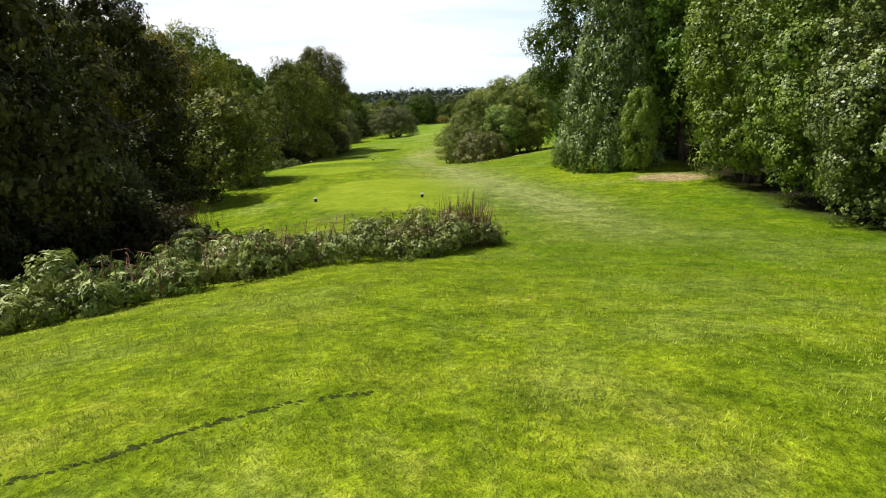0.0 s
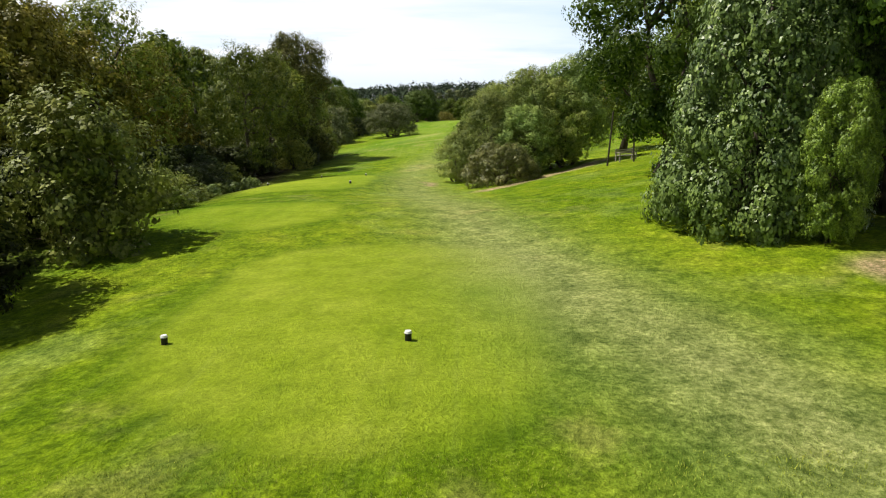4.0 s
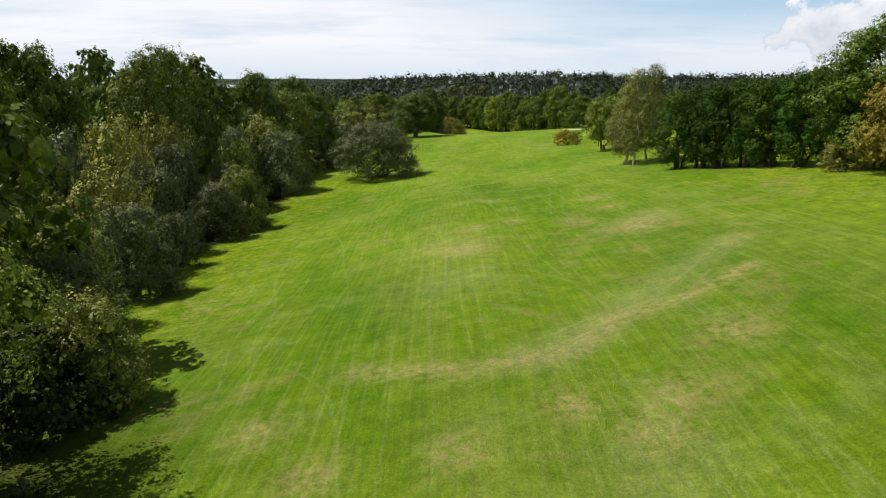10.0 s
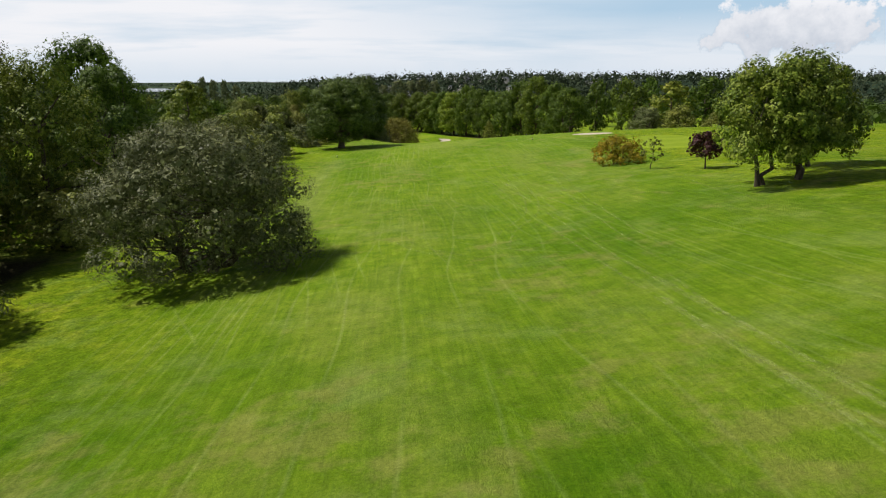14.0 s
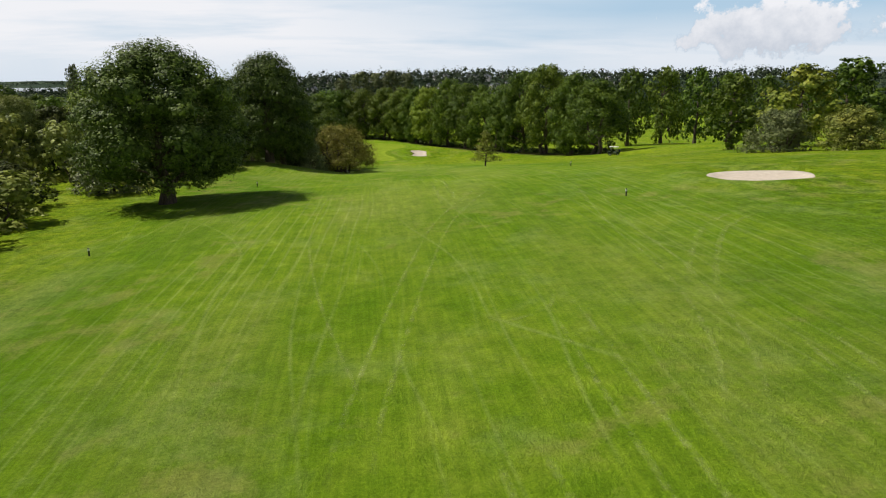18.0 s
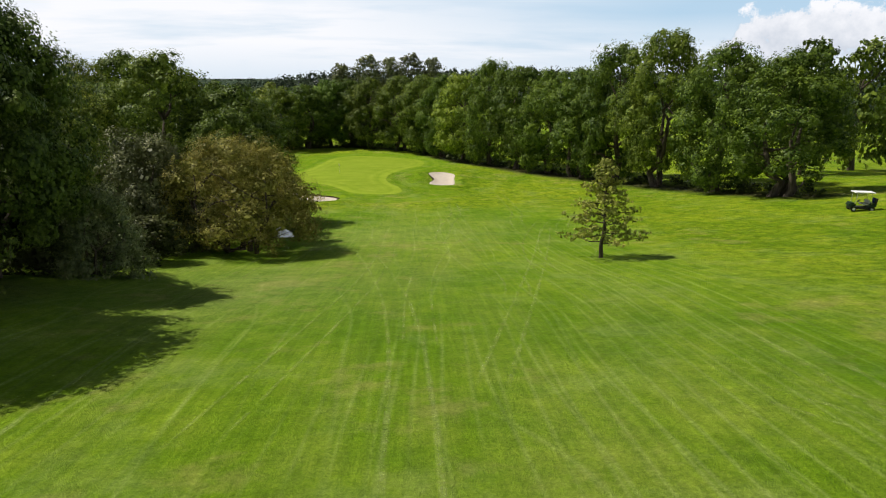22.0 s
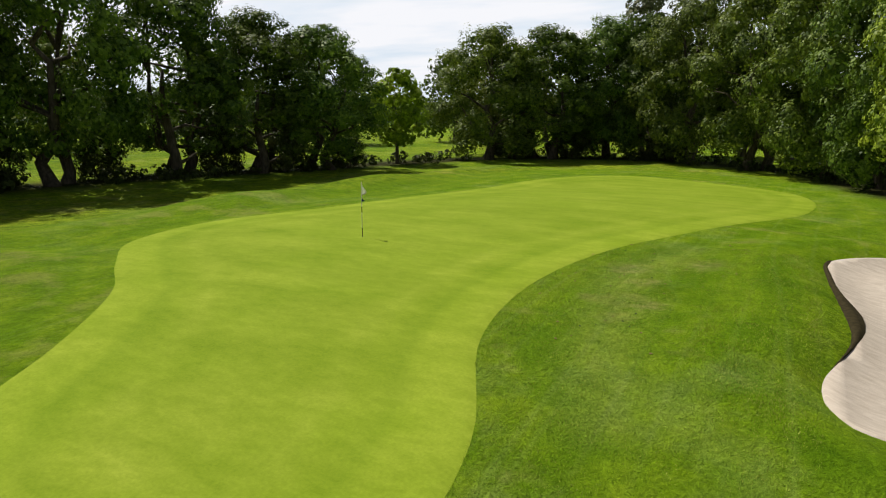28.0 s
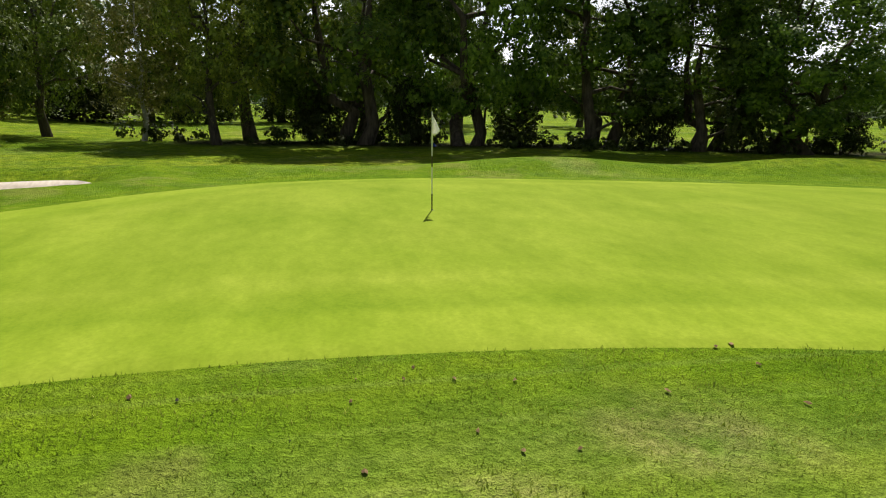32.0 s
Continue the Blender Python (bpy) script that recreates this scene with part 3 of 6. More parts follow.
def axis(parts):
    out = []
    for a, b, step in parts:
        out += list(np.arange(a, b, step))
    return np.array(out)


gx = axis(((-5200, -1200, 200), (-1200, -300, 45), (-300, -70, 10), (-70, -30, 2), (-30, 36, 0.66), (36, 80, 2), (80, 300, 10), (300, 1200, 45), (1200, 5201, 200)))
gy = axis(((-4000, -400, 200), (-400, -40, 20), (-40, -6, 2), (-6, 60, 0.6), (60, 410, 1.0), (410, 492, 0.6), (492, 640, 3), (640, 1000, 12), (1000, 2100, 50), (2100, 5601, 100)))
X, Y = np.meshgrid(gx, gy)
Z = land(X, Y)
nx, ny = len(gx), len(gy)
ids = np.arange(nx * ny).reshape(ny, nx)
ground_mesh = quads_mesh("ground", np.stack([X, Y, Z], -1).reshape(-1, 3), np.stack([ids[:-1, :-1], ids[:-1, 1:], ids[1:, 1:], ids[1:, :-1]], -1).reshape(-1, 4))
ground_mesh.polygons.foreach_set("use_smooth", np.ones(len(ground_mesh.polygons), bool))


def field(name, values):
    a = ground_mesh.attributes.new(name, "FLOAT", "POINT")
    a.data.foreach_set("value", np.asarray(values, np.float32).ravel())


def soft(d, width):
    return np.clip(d / width + 0.5, 0, 1)


# worn and dry turf: the line walked from the tees, patches on the fairway
walk_line = ((7.5, 20), (5.5, 30), (3.4, 37), (1.2, 48), (-0.8, 58), (-1.8, 66), (-2.6, 75), (-3, 88), (-1, 104), (2, 118))
wear = 0.95 * np.exp(-(line_distance(walk_line, X, Y) / 2.3) ** 2) * np.clip((Y - 14) / 14, 0, 1) * np.clip(1.3 - Y / 130, 0.35, 1)
wear = wear + 0.6 * np.exp(-(line_distance(((-1, 126), (5, 132), (13, 140)), X, Y) / 1.3) ** 2)
wear = wear + 0.45 * np.exp(-(line_distance(((8.5, 148), (11.5, 152)), X, Y) / 2.2) ** 2) + 0.4 * np.exp(-(np.hypot(X + 4, Y - 139) / 3.2) ** 2)
wear = wear + 0.35 * np.exp(-(line_distance(((-13, 285), (-15, 262), (-13, 240)), X, Y) / 1.6) ** 2)
wear = wear + 0.22 * np.exp(-(line_distance(((10.2, 434), (9.2, 438), (8.2, 443), (9.4, 449)), X, Y) / 0.7) ** 2)
wear = wear + 0.3 * np.exp(-(np.hypot(X - 8, Y - 388) / 8) ** 2) + 0.28 * np.exp(-(np.hypot(X - 2, Y - 362) / 9) ** 2)
field("wear", np.clip(wear, 0, 1))
tee = np.maximum.reduce([soft(ring_distance(r, X, Y), 0.5) for r in (TEE_1, TEE_2, TEE_3)])
field("tee", tee)
field("tee_edge", np.maximum.reduce([np.exp(-((ring_distance(r, X, Y) + 0.1) / 0.45) ** 2) for r in (TEE_1, TEE_2, TEE_3)]))
fairway = np.clip((Y - 95) / 25, 0, 1) * np.clip((418 - Y) / 12, 0, 1) * soft(22 - np.abs(X - np.interp(Y, (100, 230, 300, 420), (0, 4, 6, 8))), 10)
apron = soft(ring_distance(GREEN, X, Y) + 7.5, 3.0)
field("fairway", np.maximum(fairway * (1 - apron), 0.25 * apron))
field("apron", apron)
field("far", np.clip((np.hypot(X, Y - 300) - 420) / 200, 0, 1))
# bare earth under the woods, with the shade of the trees in its colour
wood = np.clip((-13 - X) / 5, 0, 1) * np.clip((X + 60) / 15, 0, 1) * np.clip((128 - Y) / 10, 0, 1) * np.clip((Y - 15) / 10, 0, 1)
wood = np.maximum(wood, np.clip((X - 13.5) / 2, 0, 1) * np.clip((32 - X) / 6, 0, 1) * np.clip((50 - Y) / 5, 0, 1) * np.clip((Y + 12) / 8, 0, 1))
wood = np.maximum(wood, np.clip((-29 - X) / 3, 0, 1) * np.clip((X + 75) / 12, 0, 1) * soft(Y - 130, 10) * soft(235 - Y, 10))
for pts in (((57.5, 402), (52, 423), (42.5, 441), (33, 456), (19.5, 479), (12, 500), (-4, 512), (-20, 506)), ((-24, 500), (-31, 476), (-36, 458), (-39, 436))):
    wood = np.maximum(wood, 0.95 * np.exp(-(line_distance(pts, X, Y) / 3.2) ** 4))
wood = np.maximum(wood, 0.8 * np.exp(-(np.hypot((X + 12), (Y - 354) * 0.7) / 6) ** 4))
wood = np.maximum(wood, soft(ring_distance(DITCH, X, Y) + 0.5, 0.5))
# black hollow beside the first tee: shade laid into the ground colour
shade_hollow = np.interp(Y, (15, 16, 20.7, 24, 28.6, 32, 40), (-4.2, -4.2, -4.4, -7.6, -10.4, -12, -14)) - X
wood = np.maximum(wood, soft(shade_hollow - 0.3, 1.0) * soft(Y - 16, 1.5) * soft(44 - Y, 6) * np.clip((X + 50) / 12, 0, 1))
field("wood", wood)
# straw-dry turf
straw = 0.9 * np.exp(-(line_distance(((-8.2, 126.7), (-3.2, 125.5), (0.9, 126.7), (3.9, 130.2), (6.4, 130.8), (11.4, 133.9)), X, Y) / 0.75) ** 2)
for sx, sy, sr in ((3.9, 122, 1.1), (0, 122, 0.9), (2.5, 120, 1.0), (-4, 119.5, 0.8), (-2.8, 147.8, 1.7), (-11.4, 122.2, 0.9), (-8.8, 118.7, 0.9), (7.7, 126.7, 1.2), (10.1, 148.9, 1.8), (16.4, 119.3, 0.7), (15.9, 115, 0.7),
                   (-3.1, 92.2, 0.8), (-2.4, 90.3, 0.9), (-3.7, 88.1, 0.7), (1.2, 87.1, 1.5), (0.3, 91.7, 1.6), (1.4, 88.2, 1.2), (1.3, 157.9, 0.9), (-1.9, 155.6, 0.8), (9.7, 164.3, 1.2), (6.4, 153.2, 1.0), (9.9, 157.9, 1.1), (6, 155.1, 0.8), (0.2, 171.8, 1.0), (9.4, 440.7, 0.35), (9, 442.9, 0.3), (8.2, 444.4, 0.4), (10.2, 446, 0.4)):
    straw = np.maximum(straw, 0.85 * np.exp(-(np.hypot((X - sx) * 0.8, (Y - sy) * 0.7) / sr) ** 2))
field("straw", straw)
# bare soil tracks
soil = soft(0.75 - line_distance(((2.8, 62.3), (5.1, 65.0), (8.0, 68.6), (11.2, 72.4), (13, 76)), X, Y) + 0.15 * np.sin(Y * 2.1), 0.5)
soil = np.maximum(soil, soft(1.35 - np.hypot((X - 12.8) * 0.8, Y - 35.4 + (X - 12) * 0.2), 0.6) * soft(X - 10.6, 0.5))
soil = np.maximum(soil, soft(0.4 - line_distance(((-1.35, 75.5), (-1.0, 73), (-1.1, 70.6)), X, Y), 0.4))
field("soil", soil)
# turf colour gets lighter towards the tees and the first slope
field("young", np.clip((56 - Y) / 22, 0, 1))

# metres from the green and its sand, for the rounds of the mower
near_green = np.full(X.shape, 50.0)
part_y = (gy > 395) & (gy < 500)
for ring in (GREEN, BUNKER_L, BUNKER_R):
    near_green[part_y] = np.minimum(near_green[part_y], -ring_distance(ring, X[part_y], Y[part_y]))
field("rounds", near_green)

gm, n, l, bs = material("turf", 0.9, 0.05)
big = noise_node(n, l, 0.07, 4, 0.6)
mid = noise_node(n, l, 0.55, 5, 0.65)
fine = noise_node(n, l, 9.0, 5, 0.7)
blade = noise_node(n, l, 42.0, 3, 0.7)
mott = noise_node(n, l, 1.3, 9, 0.74)
place_co = n.new("ShaderNodeTexCoord")
xyz = n.new("ShaderNodeSeparateXYZ")
l.new(place_co.outputs["Object"], xyz.inputs[0])


def wheel_lines(lean, bend, every, width, seed):
    # long wandering wheel marks, broken by noise
    wander = noise_node(n, l, 1.0, 2, 0.5, (0.012, 0.016, 0.1), turn=seed)
    u = math_node(n, l, "ADD", xyz.outputs[0], math_node(n, l, "ADD", math_node(n, l, "MULTIPLY", xyz.outputs[1], lean), math_node(n, l, "MULTIPLY", wander, bend)))
    u = math_node(n, l, "PINGPONG", math_node(n, l, "ADD", u, 200.0 + seed), every)
    hit = math_node(n, l, "SUBTRACT", 1.0, math_node(n, l, "DIVIDE", u, width), True)
    keep = math_node(n, l, "MULTIPLY", math_node(n, l, "SUBTRACT", noise_node(n, l, 1.0, 3, 0.6, (0.09, 0.03, 0.1), turn=seed * 1.7), 0.47, True), 9.0, True)
    return math_node(n, l, "MULTIPLY", hit, keep)


lines = wheel_lines(0.02, 9, 0.83, 0.10, 0.4)
for spec in ((-0.07, 12, 1.37, 0.12, 1.3), (0.11, 14, 1.93, 0.12, 2.2), (0.0, 5, 0.41, 0.10, 2.9), (0.3, 40, 5.2, 0.16, 3.7)):
    lines = math_node(n, l, "MAXIMUM", lines, wheel_lines(*spec))
streaks = noise_node(n, l, 1.0, 7, 0.72, (4.2, 0.16, 0.3), turn=-0.02)
grass = ramp_node(n, l, mid, [(0.28, (0.112, 0.202, 0.005)), (0.5, (0.172, 0.262, 0.007)), (0.72, (0.262, 0.316, 0.014))])
cut = ramp_node(n, l, mid, [(0.25, (0.112, 0.222, 0.006)), (0.5, (0.152, 0.262, 0.010)), (0.75, (0.204, 0.302, 0.020))])
grass = mix_node(n, l, attr_node(n, "young"), grass, ramp_node(n, l, mid, [(0.28, (0.138, 0.232, 0.006)), (0.5, (0.205, 0.300, 0.008)), (0.72, (0.285, 0.358, 0.020))]))
collar = attr_node(n, "apron")
fair = attr_node(n, "fairway")
col = mix_node(n, l, fair, grass, cut)
col = mix_node(n, l, math_node(n, l, "MULTIPLY", collar, 0.75), col, ramp_node(n, l, mid, [(0.3, (0.122, 0.236, 0.003)), (0.7, (0.180, 0.300, 0.006))]))
teec = ramp_node(n, l, mid, [(0.3, (0.270, 0.375, 0.016)), (0.7, (0.345, 0.435, 0.036))])
tee_part = attr_node(n, "tee")
col = mix_node(n, l, math_node(n, l, "MULTIPLY", tee_part, 0.8), col, teec)
col = mix_node(n, l, math_node(n, l, "MULTIPLY", attr_node(n, "tee_edge"), 0.6), col, (0.105, 0.195, 0.004))
line_amt = math_node(n, l, "MULTIPLY", lines, math_node(n, l, "ADD", math_node(n, l, "MULTIPLY", fine, 0.9), 0.1), True)
col = mix_node(n, l, math_node(n, l, "MULTIPLY", line_amt, math_node(n, l, "ADD", math_node(n, l, "MULTIPLY", fair, 0.26), 0.08)), col, (0.42, 0.48, 0.18))
col = mix_node(n, l, math_node(n, l, "MULTIPLY", fair, 0.38), col, ramp_node(n, l, streaks, [(0.38, (0.62, 0.70, 0.58)), (0.5, (1.0, 1.0, 1.0)), (0.62, (1.5, 1.38, 1.7))]), "MULTIPLY")
# thin, sun-dried turf in broad drifts along the mowing
thin_turf = noise_node(n, l, 1.0, 6, 0.62, (0.16, 0.045, 0.1), turn=0.1)
thin_turf = math_node(n, l, "MULTIPLY", math_node(n, l, "SUBTRACT", thin_turf, 0.46, True), 5.0, True)
thin_turf = math_node(n, l, "MULTIPLY", thin_turf, math_node(n, l, "ADD", math_node(n, l, "MULTIPLY", noise_node(n, l, 2.8, 6, 0.7), 1.3), -0.2), True)
col = mix_node(n, l, math_node(n, l, "MULTIPLY", thin_turf, math_node(n, l, "MULTIPLY", fair, 0.5)), col, (0.34, 0.34, 0.10))
lush = noise_node(n, l, 1.0, 5, 0.6, (0.075, 0.045, 0.1), turn=0.5)
col = mix_node(n, l, math_node(n, l, "SUBTRACT", 0.9, math_node(n, l, "MULTIPLY", collar, 0.65)), col, ramp_node(n, l, lush, [(0.36, (0.66, 0.80, 0.5)), (0.5, (0.98, 0.99, 0.95)), (0.64, (1.22, 1.13, 1.4))]), "MULTIPLY")
rounds = math_node(n, l, "ADD", attr_node(n, "rounds"), math_node(n, l, "MULTIPLY", noise_node(n, l, 0.5, 3, 0.6), 0.9))
band = math_node(n, l, "PINGPONG", rounds, 1.05)
band_near = math_node(n, l, "MULTIPLY", math_node(n, l, "SUBTRACT", 1.0, math_node(n, l, "DIVIDE", rounds, 9.0), True), 1.4, True)
col = mix_node(n, l, band_near, col, ramp_node(n, l, math_node(n, l, "DIVIDE", band, 1.05), [(0.0, (0.84, 0.90, 0.7)), (0.45, (0.95, 0.98, 0.85)), (0.75, (1.14, 1.08, 1.3)), (1.0, (1.04, 1.03, 1.1))]), "MULTIPLY")
dry = math_node(n, l, "MULTIPLY", attr_node(n, "wear"), math_node(n, l, "ADD", math_node(n, l, "MULTIPLY", fine, 0.9), math_node(n, l, "MULTIPLY", mid, 0.7)), True)
col = mix_node(n, l, math_node(n, l, "MULTIPLY", dry, 0.85), col, (0.37, 0.39, 0.15))
dab = noise_node(n, l, 0.42, 6, 0.62)
spot = math_node(n, l, "MULTIPLY", math_node(n, l, "SUBTRACT", math_node(n, l, "MULTIPLY", math_node(n, l, "ADD", big, 0.12), dab), 0.365, True), 12.0, True)
col = mix_node(n, l, math_node(n, l, "MULTIPLY", spot, math_node(n, l, "MULTIPLY", math_node(n, l, "SUBTRACT", 1.0, tee_part), 0.28)), col, (0.38, 0.31, 0.115))
strawy = math_node(n, l, "MULTIPLY", attr_node(n, "straw"), math_node(n, l, "MULTIPLY", math_node(n, l, "SUBTRACT", noise_node(n, l, 2.2, 7, 0.72), 0.36, True), 4.5, True), True)
col = mix_node(n, l, math_node(n, l, "MULTIPLY", strawy, 0.85), col, (0.46, 0.37, 0.16))
moss = math_node(n, l, "MULTIPLY", math_node(n, l, "SUBTRACT", noise_node(n, l, 0.23, 6, 0.68, turn=1.1), 0.52, True), 6.0, True)
col = mix_node(n, l, math_node(n, l, "MULTIPLY", moss, math_node(n, l, "MULTIPLY", math_node(n, l, "SUBTRACT", 1.0, tee_part), 0.30)), col, (0.30, 0.37, 0.115))
# near-black earth, tree shade is part of this ramp
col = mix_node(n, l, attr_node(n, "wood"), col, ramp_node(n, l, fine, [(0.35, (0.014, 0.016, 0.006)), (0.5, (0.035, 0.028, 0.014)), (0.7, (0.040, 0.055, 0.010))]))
soilc = ramp_node(n, l, fine, [(0.3, (0.36, 0.25, 0.13)), (0.7, (0.56, 0.42, 0.25))])
col = mix_node(n, l, math_node(n, l, "MULTIPLY", attr_node(n, "soil"), math_node(n, l, "ADD", math_node(n, l, "MULTIPLY", fine, 1.2), 0.25), True), col, soilc)
country = ramp_node(n, l, noise_node(n, l, 0.012, 3, 0.5), [(0.40, (0.020, 0.036, 0.022)), (0.55, (0.034, 0.056, 0.030)), (0.64, (0.07, 0.10, 0.045)), (0.74, (0.15, 0.14, 0.08))])
col = mix_node(n, l, attr_node(n, "far"), col, country)
col = mix_node(n, l, 0.55, col, ramp_node(n, l, blade, [(0.25, (0.45, 0.45, 0.45)), (0.75, (1.45, 1.45, 1.45))]), "MULTIPLY")
close = math_node(n, l, "MAXIMUM", math_node(n, l, "MULTIPLY", collar, 0.9), math_node(n, l, "MAXIMUM", fair, tee_part))
col = mix_node(n, l, math_node(n, l, "SUBTRACT", 0.8, math_node(n, l, "MULTIPLY", close, 0.42)), col, ramp_node(n, l, fine, [(0.36, (0.52, 0.58, 0.5)), (0.64, (1.46, 1.42, 1.5))]), "MULTIPLY")
tuft = noise_node(n, l, 3.6, 5, 0.68, turn=0.6)
col = mix_node(n, l, math_node(n, l, "SUBTRACT", 0.6, math_node(n, l, "MULTIPLY", close, 0.5)), col, ramp_node(n, l, tuft, [(0.36, (0.58, 0.64, 0.55)), (0.64, (1.42, 1.36, 1.5))]), "MULTIPLY")
col = mix_node(n, l, math_node(n, l, "SUBTRACT", 0.8, math_node(n, l, "MULTIPLY", close, 0.45)), col, ramp_node(n, l, mott, [(0.34, (0.42, 0.50, 0.4)), (0.5, (1.0, 1.0, 1.0)), (0.66, (1.5, 1.4, 1.6))]), "MULTIPLY")
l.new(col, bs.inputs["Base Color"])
bump_node(n, l, bs, math_node(n, l, "ADD", blade, math_node(n, l, "MULTIPLY", fine, 3.0)), 0.8, 0.07)
ground_mesh.materials.append(gm)
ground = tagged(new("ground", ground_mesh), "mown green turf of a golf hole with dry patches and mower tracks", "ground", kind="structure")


def sheet(name, ring, mat, lift, label, category, inset=0.0, step=0.5, rim_out=0.35):
    """A surface inside a closed line, lying on the land."""
    bm = bmesh.new()
    ring_in = ring
    c = ring.mean(0)
    if inset:
        ring_in = ring + (c - ring) / np.linalg.norm(c - ring, axis=1, keepdims=True) * inset
    x0, y0 = ring.min(0) - step
    x1, y1 = ring.max(0) + step
    xs, ys = np.arange(x0, x1 + step, step), np.arange(y0, y1 + step, step)
    XX, YY = np.meshgrid(xs, ys)
    D = ring_distance(ring_in, XX, YY)
    # points just outside are drawn on to the line
    gyy, gxx = np.gradient(D, step)
    g = np.maximum(np.hypot(gxx, gyy), 0.5)
    out = (D < 0) & (D > -1.5 * step)
    XX, YY = np.where(out, XX - D * gxx / g ** 2, XX), np.where(out, YY - D * gyy / g ** 2, YY)
    ZZ = land(XX, YY) + lift
    ok = D > -1.45 * step
    vs = {}
    for j in range(len(ys)):
        for i in range(len(xs)):
            if ok[j, i]:
                vs[j, i] = bm.verts.new((XX[j, i], YY[j, i], ZZ[j, i]))
    for j in range(len(ys) - 1):
        for i in range(len(xs) - 1):
            four = [(j, i), (j, i + 1), (j + 1, i + 1), (j + 1, i)]
            if all(k in vs for k in four) and max(D[k] for k in four) > 0:
                bm.faces.new([vs[k] for k in four]).smooth = True
    for v in [v for v in bm.verts if not v.link_faces]:
        bm.verts.remove(v)
    # the rim slopes down into the turf
    rim = bmesh.ops.extrude_edge_only(bm, edges=[e for e in bm.edges if e.is_boundary])["geom"]
    outer = [g for g in rim if isinstance(g, bmesh.types.BMVert)]
    px, py = np.array([v.co.x for v in outer]), np.array([v.co.y for v in outer])
    ox = ring_distance(ring, px - 0.3, py) - ring_distance(ring, px + 0.3, py)
    oy = ring_distance(ring, px, py - 0.3) - ring_distance(ring, px, py + 0.3)
    for v, a, b in zip(outer, ox, oy):
        v.co += Vector((a, b, 0)).normalized() * rim_out - Vector((0, 0, lift + 0.06))
    ob = part(name, bm, mat)
    at = np.array([v.co[:2] for v in ob.data.vertices])
    ob.data.attributes.new("edge", "FLOAT", "POINT").data.foreach_set("value", np.maximum(0, ring_distance(ring, at[:, 0], at[:, 1])).astype(np.float32))
    return tagged(ob, label, category, kind="structure")


pm, n, l, bs = material("green_turf", 0.9, 0.05)
mid = noise_node(n, l, 0.35, 5, 0.6)
stripe = noise_node(n, l, 1.0, 6, 0.62, (0.22, 0.75, 0.3), turn=0.5)
col = ramp_node(n, l, mid, [(0.3, (0.172, 0.256, 0.013)), (0.7, (0.226, 0.300, 0.024))])
col = mix_node(n, l, 0.8, col, ramp_node(n, l, stripe, [(0.36, (0.86, 0.89, 0.8)), (0.64, (1.14, 1.10, 1.3))]), "MULTIPLY")
# collar and the rounds of the mower along the edge
rounds = math_node(n, l, "ADD", math_node(n, l, "DIVIDE", attr_node(n, "edge"), 5.0), math_node(n, l, "MULTIPLY", math_node(n, l, "SUBTRACT", noise_node(n, l, 0.6, 4, 0.6), 0.5), 0.10))
col = mix_node(n, l, 0.85, col, ramp_node(n, l, rounds, [(0.0, (1.16, 1.12, 1.2)), (0.20, (1.12, 1.10, 1.1)), (0.27, (0.90, 0.94, 0.8)), (0.38, (0.98, 0.99, 0.9)), (0.50, (1.10, 1.06, 1.2)), (0.62, (0.96, 0.97, 0.9)), (1.0, (1.0, 1.0, 1.0))]), "MULTIPLY")
fleck = noise_node(n, l, 3.2, 6, 0.68, (0.7, 1.3, 1), turn=0.5)
col = mix_node(n, l, 0.5, col, ramp_node(n, l, fleck, [(0.36, (0.84, 0.88, 0.75)), (0.64, (1.16, 1.12, 1.35))]), "MULTIPLY")
fine = noise_node(n, l, 16, 6, 0.75)
col = mix_node(n, l, 0.5, col, ramp_node(n, l, fine, [(0.3, (0.70, 0.74, 0.6)), (0.7, (1.28, 1.25, 1.3))]), "MULTIPLY")
l.new(col, bs.inputs["Base Color"])
bump_node(n, l, bs, fine, 0.25, 0.01)
sheet("putting_green", GREEN, pm, 0.034, "closely mown pale putting green", "green", 0.0, 0.4)
sheet("putting_green", GREEN_F, pm, 0.06, "closely mown pale putting green of another hole", "green")

sm, n, l, bs = material("sand", 0.95, 0.1)
grain = noise_node(n, l, 60, 4, 0.7)
rake = noise_node(n, l, 2.2, 4, 0.6, (1, 3, 1))
col = ramp_node(n, l, rake, [(0.3, (0.45, 0.385, 0.315)), (0.7, (0.60, 0.53, 0.45))])
l.new(mix_node(n, l, 0.4, col, ramp_node(n, l, grain, [(0.3, (0.8, 0.8, 0.8)), (0.7, (1.15, 1.15, 1.15))]), "MULTIPLY"), bs.inputs["Base Color"])
bump_node(n, l, bs, math_node(n, l, "ADD", rake, grain), 0.4, 0.03)
for ring in (BUNKER_L, BUNKER_R, BUNKER_F):
    sheet("sand_bunker", ring, sm, 0.07, "pale raked sand bunker with a grassy lip", "bunker", 0.0, 0.4, 0.12)

wm, n, l, bs = material("sea_water", 0.12, 0.5)
bs.inputs["Base Color"].default_value = (0.10, 0.14, 0.17, 1)
bump_node(n, l, bs, noise_node(n, l, 0.05, 4, 0.6), 0.3, 1.0)
inlet = curve_ring(((-1250, 2250), (-1500, 2700), (-1250, 3000), (-900, 2950), (-650, 2650), (-750, 2300), (-1000, 2200)), 5)
v = [(float(p[0]), float(p[1]), -45.6) for p in inlet]
tagged(mesh_object("water", v, [tuple(range(len(v)))], wm), "pale sea inlet far off below the hills", "water", kind="structure")

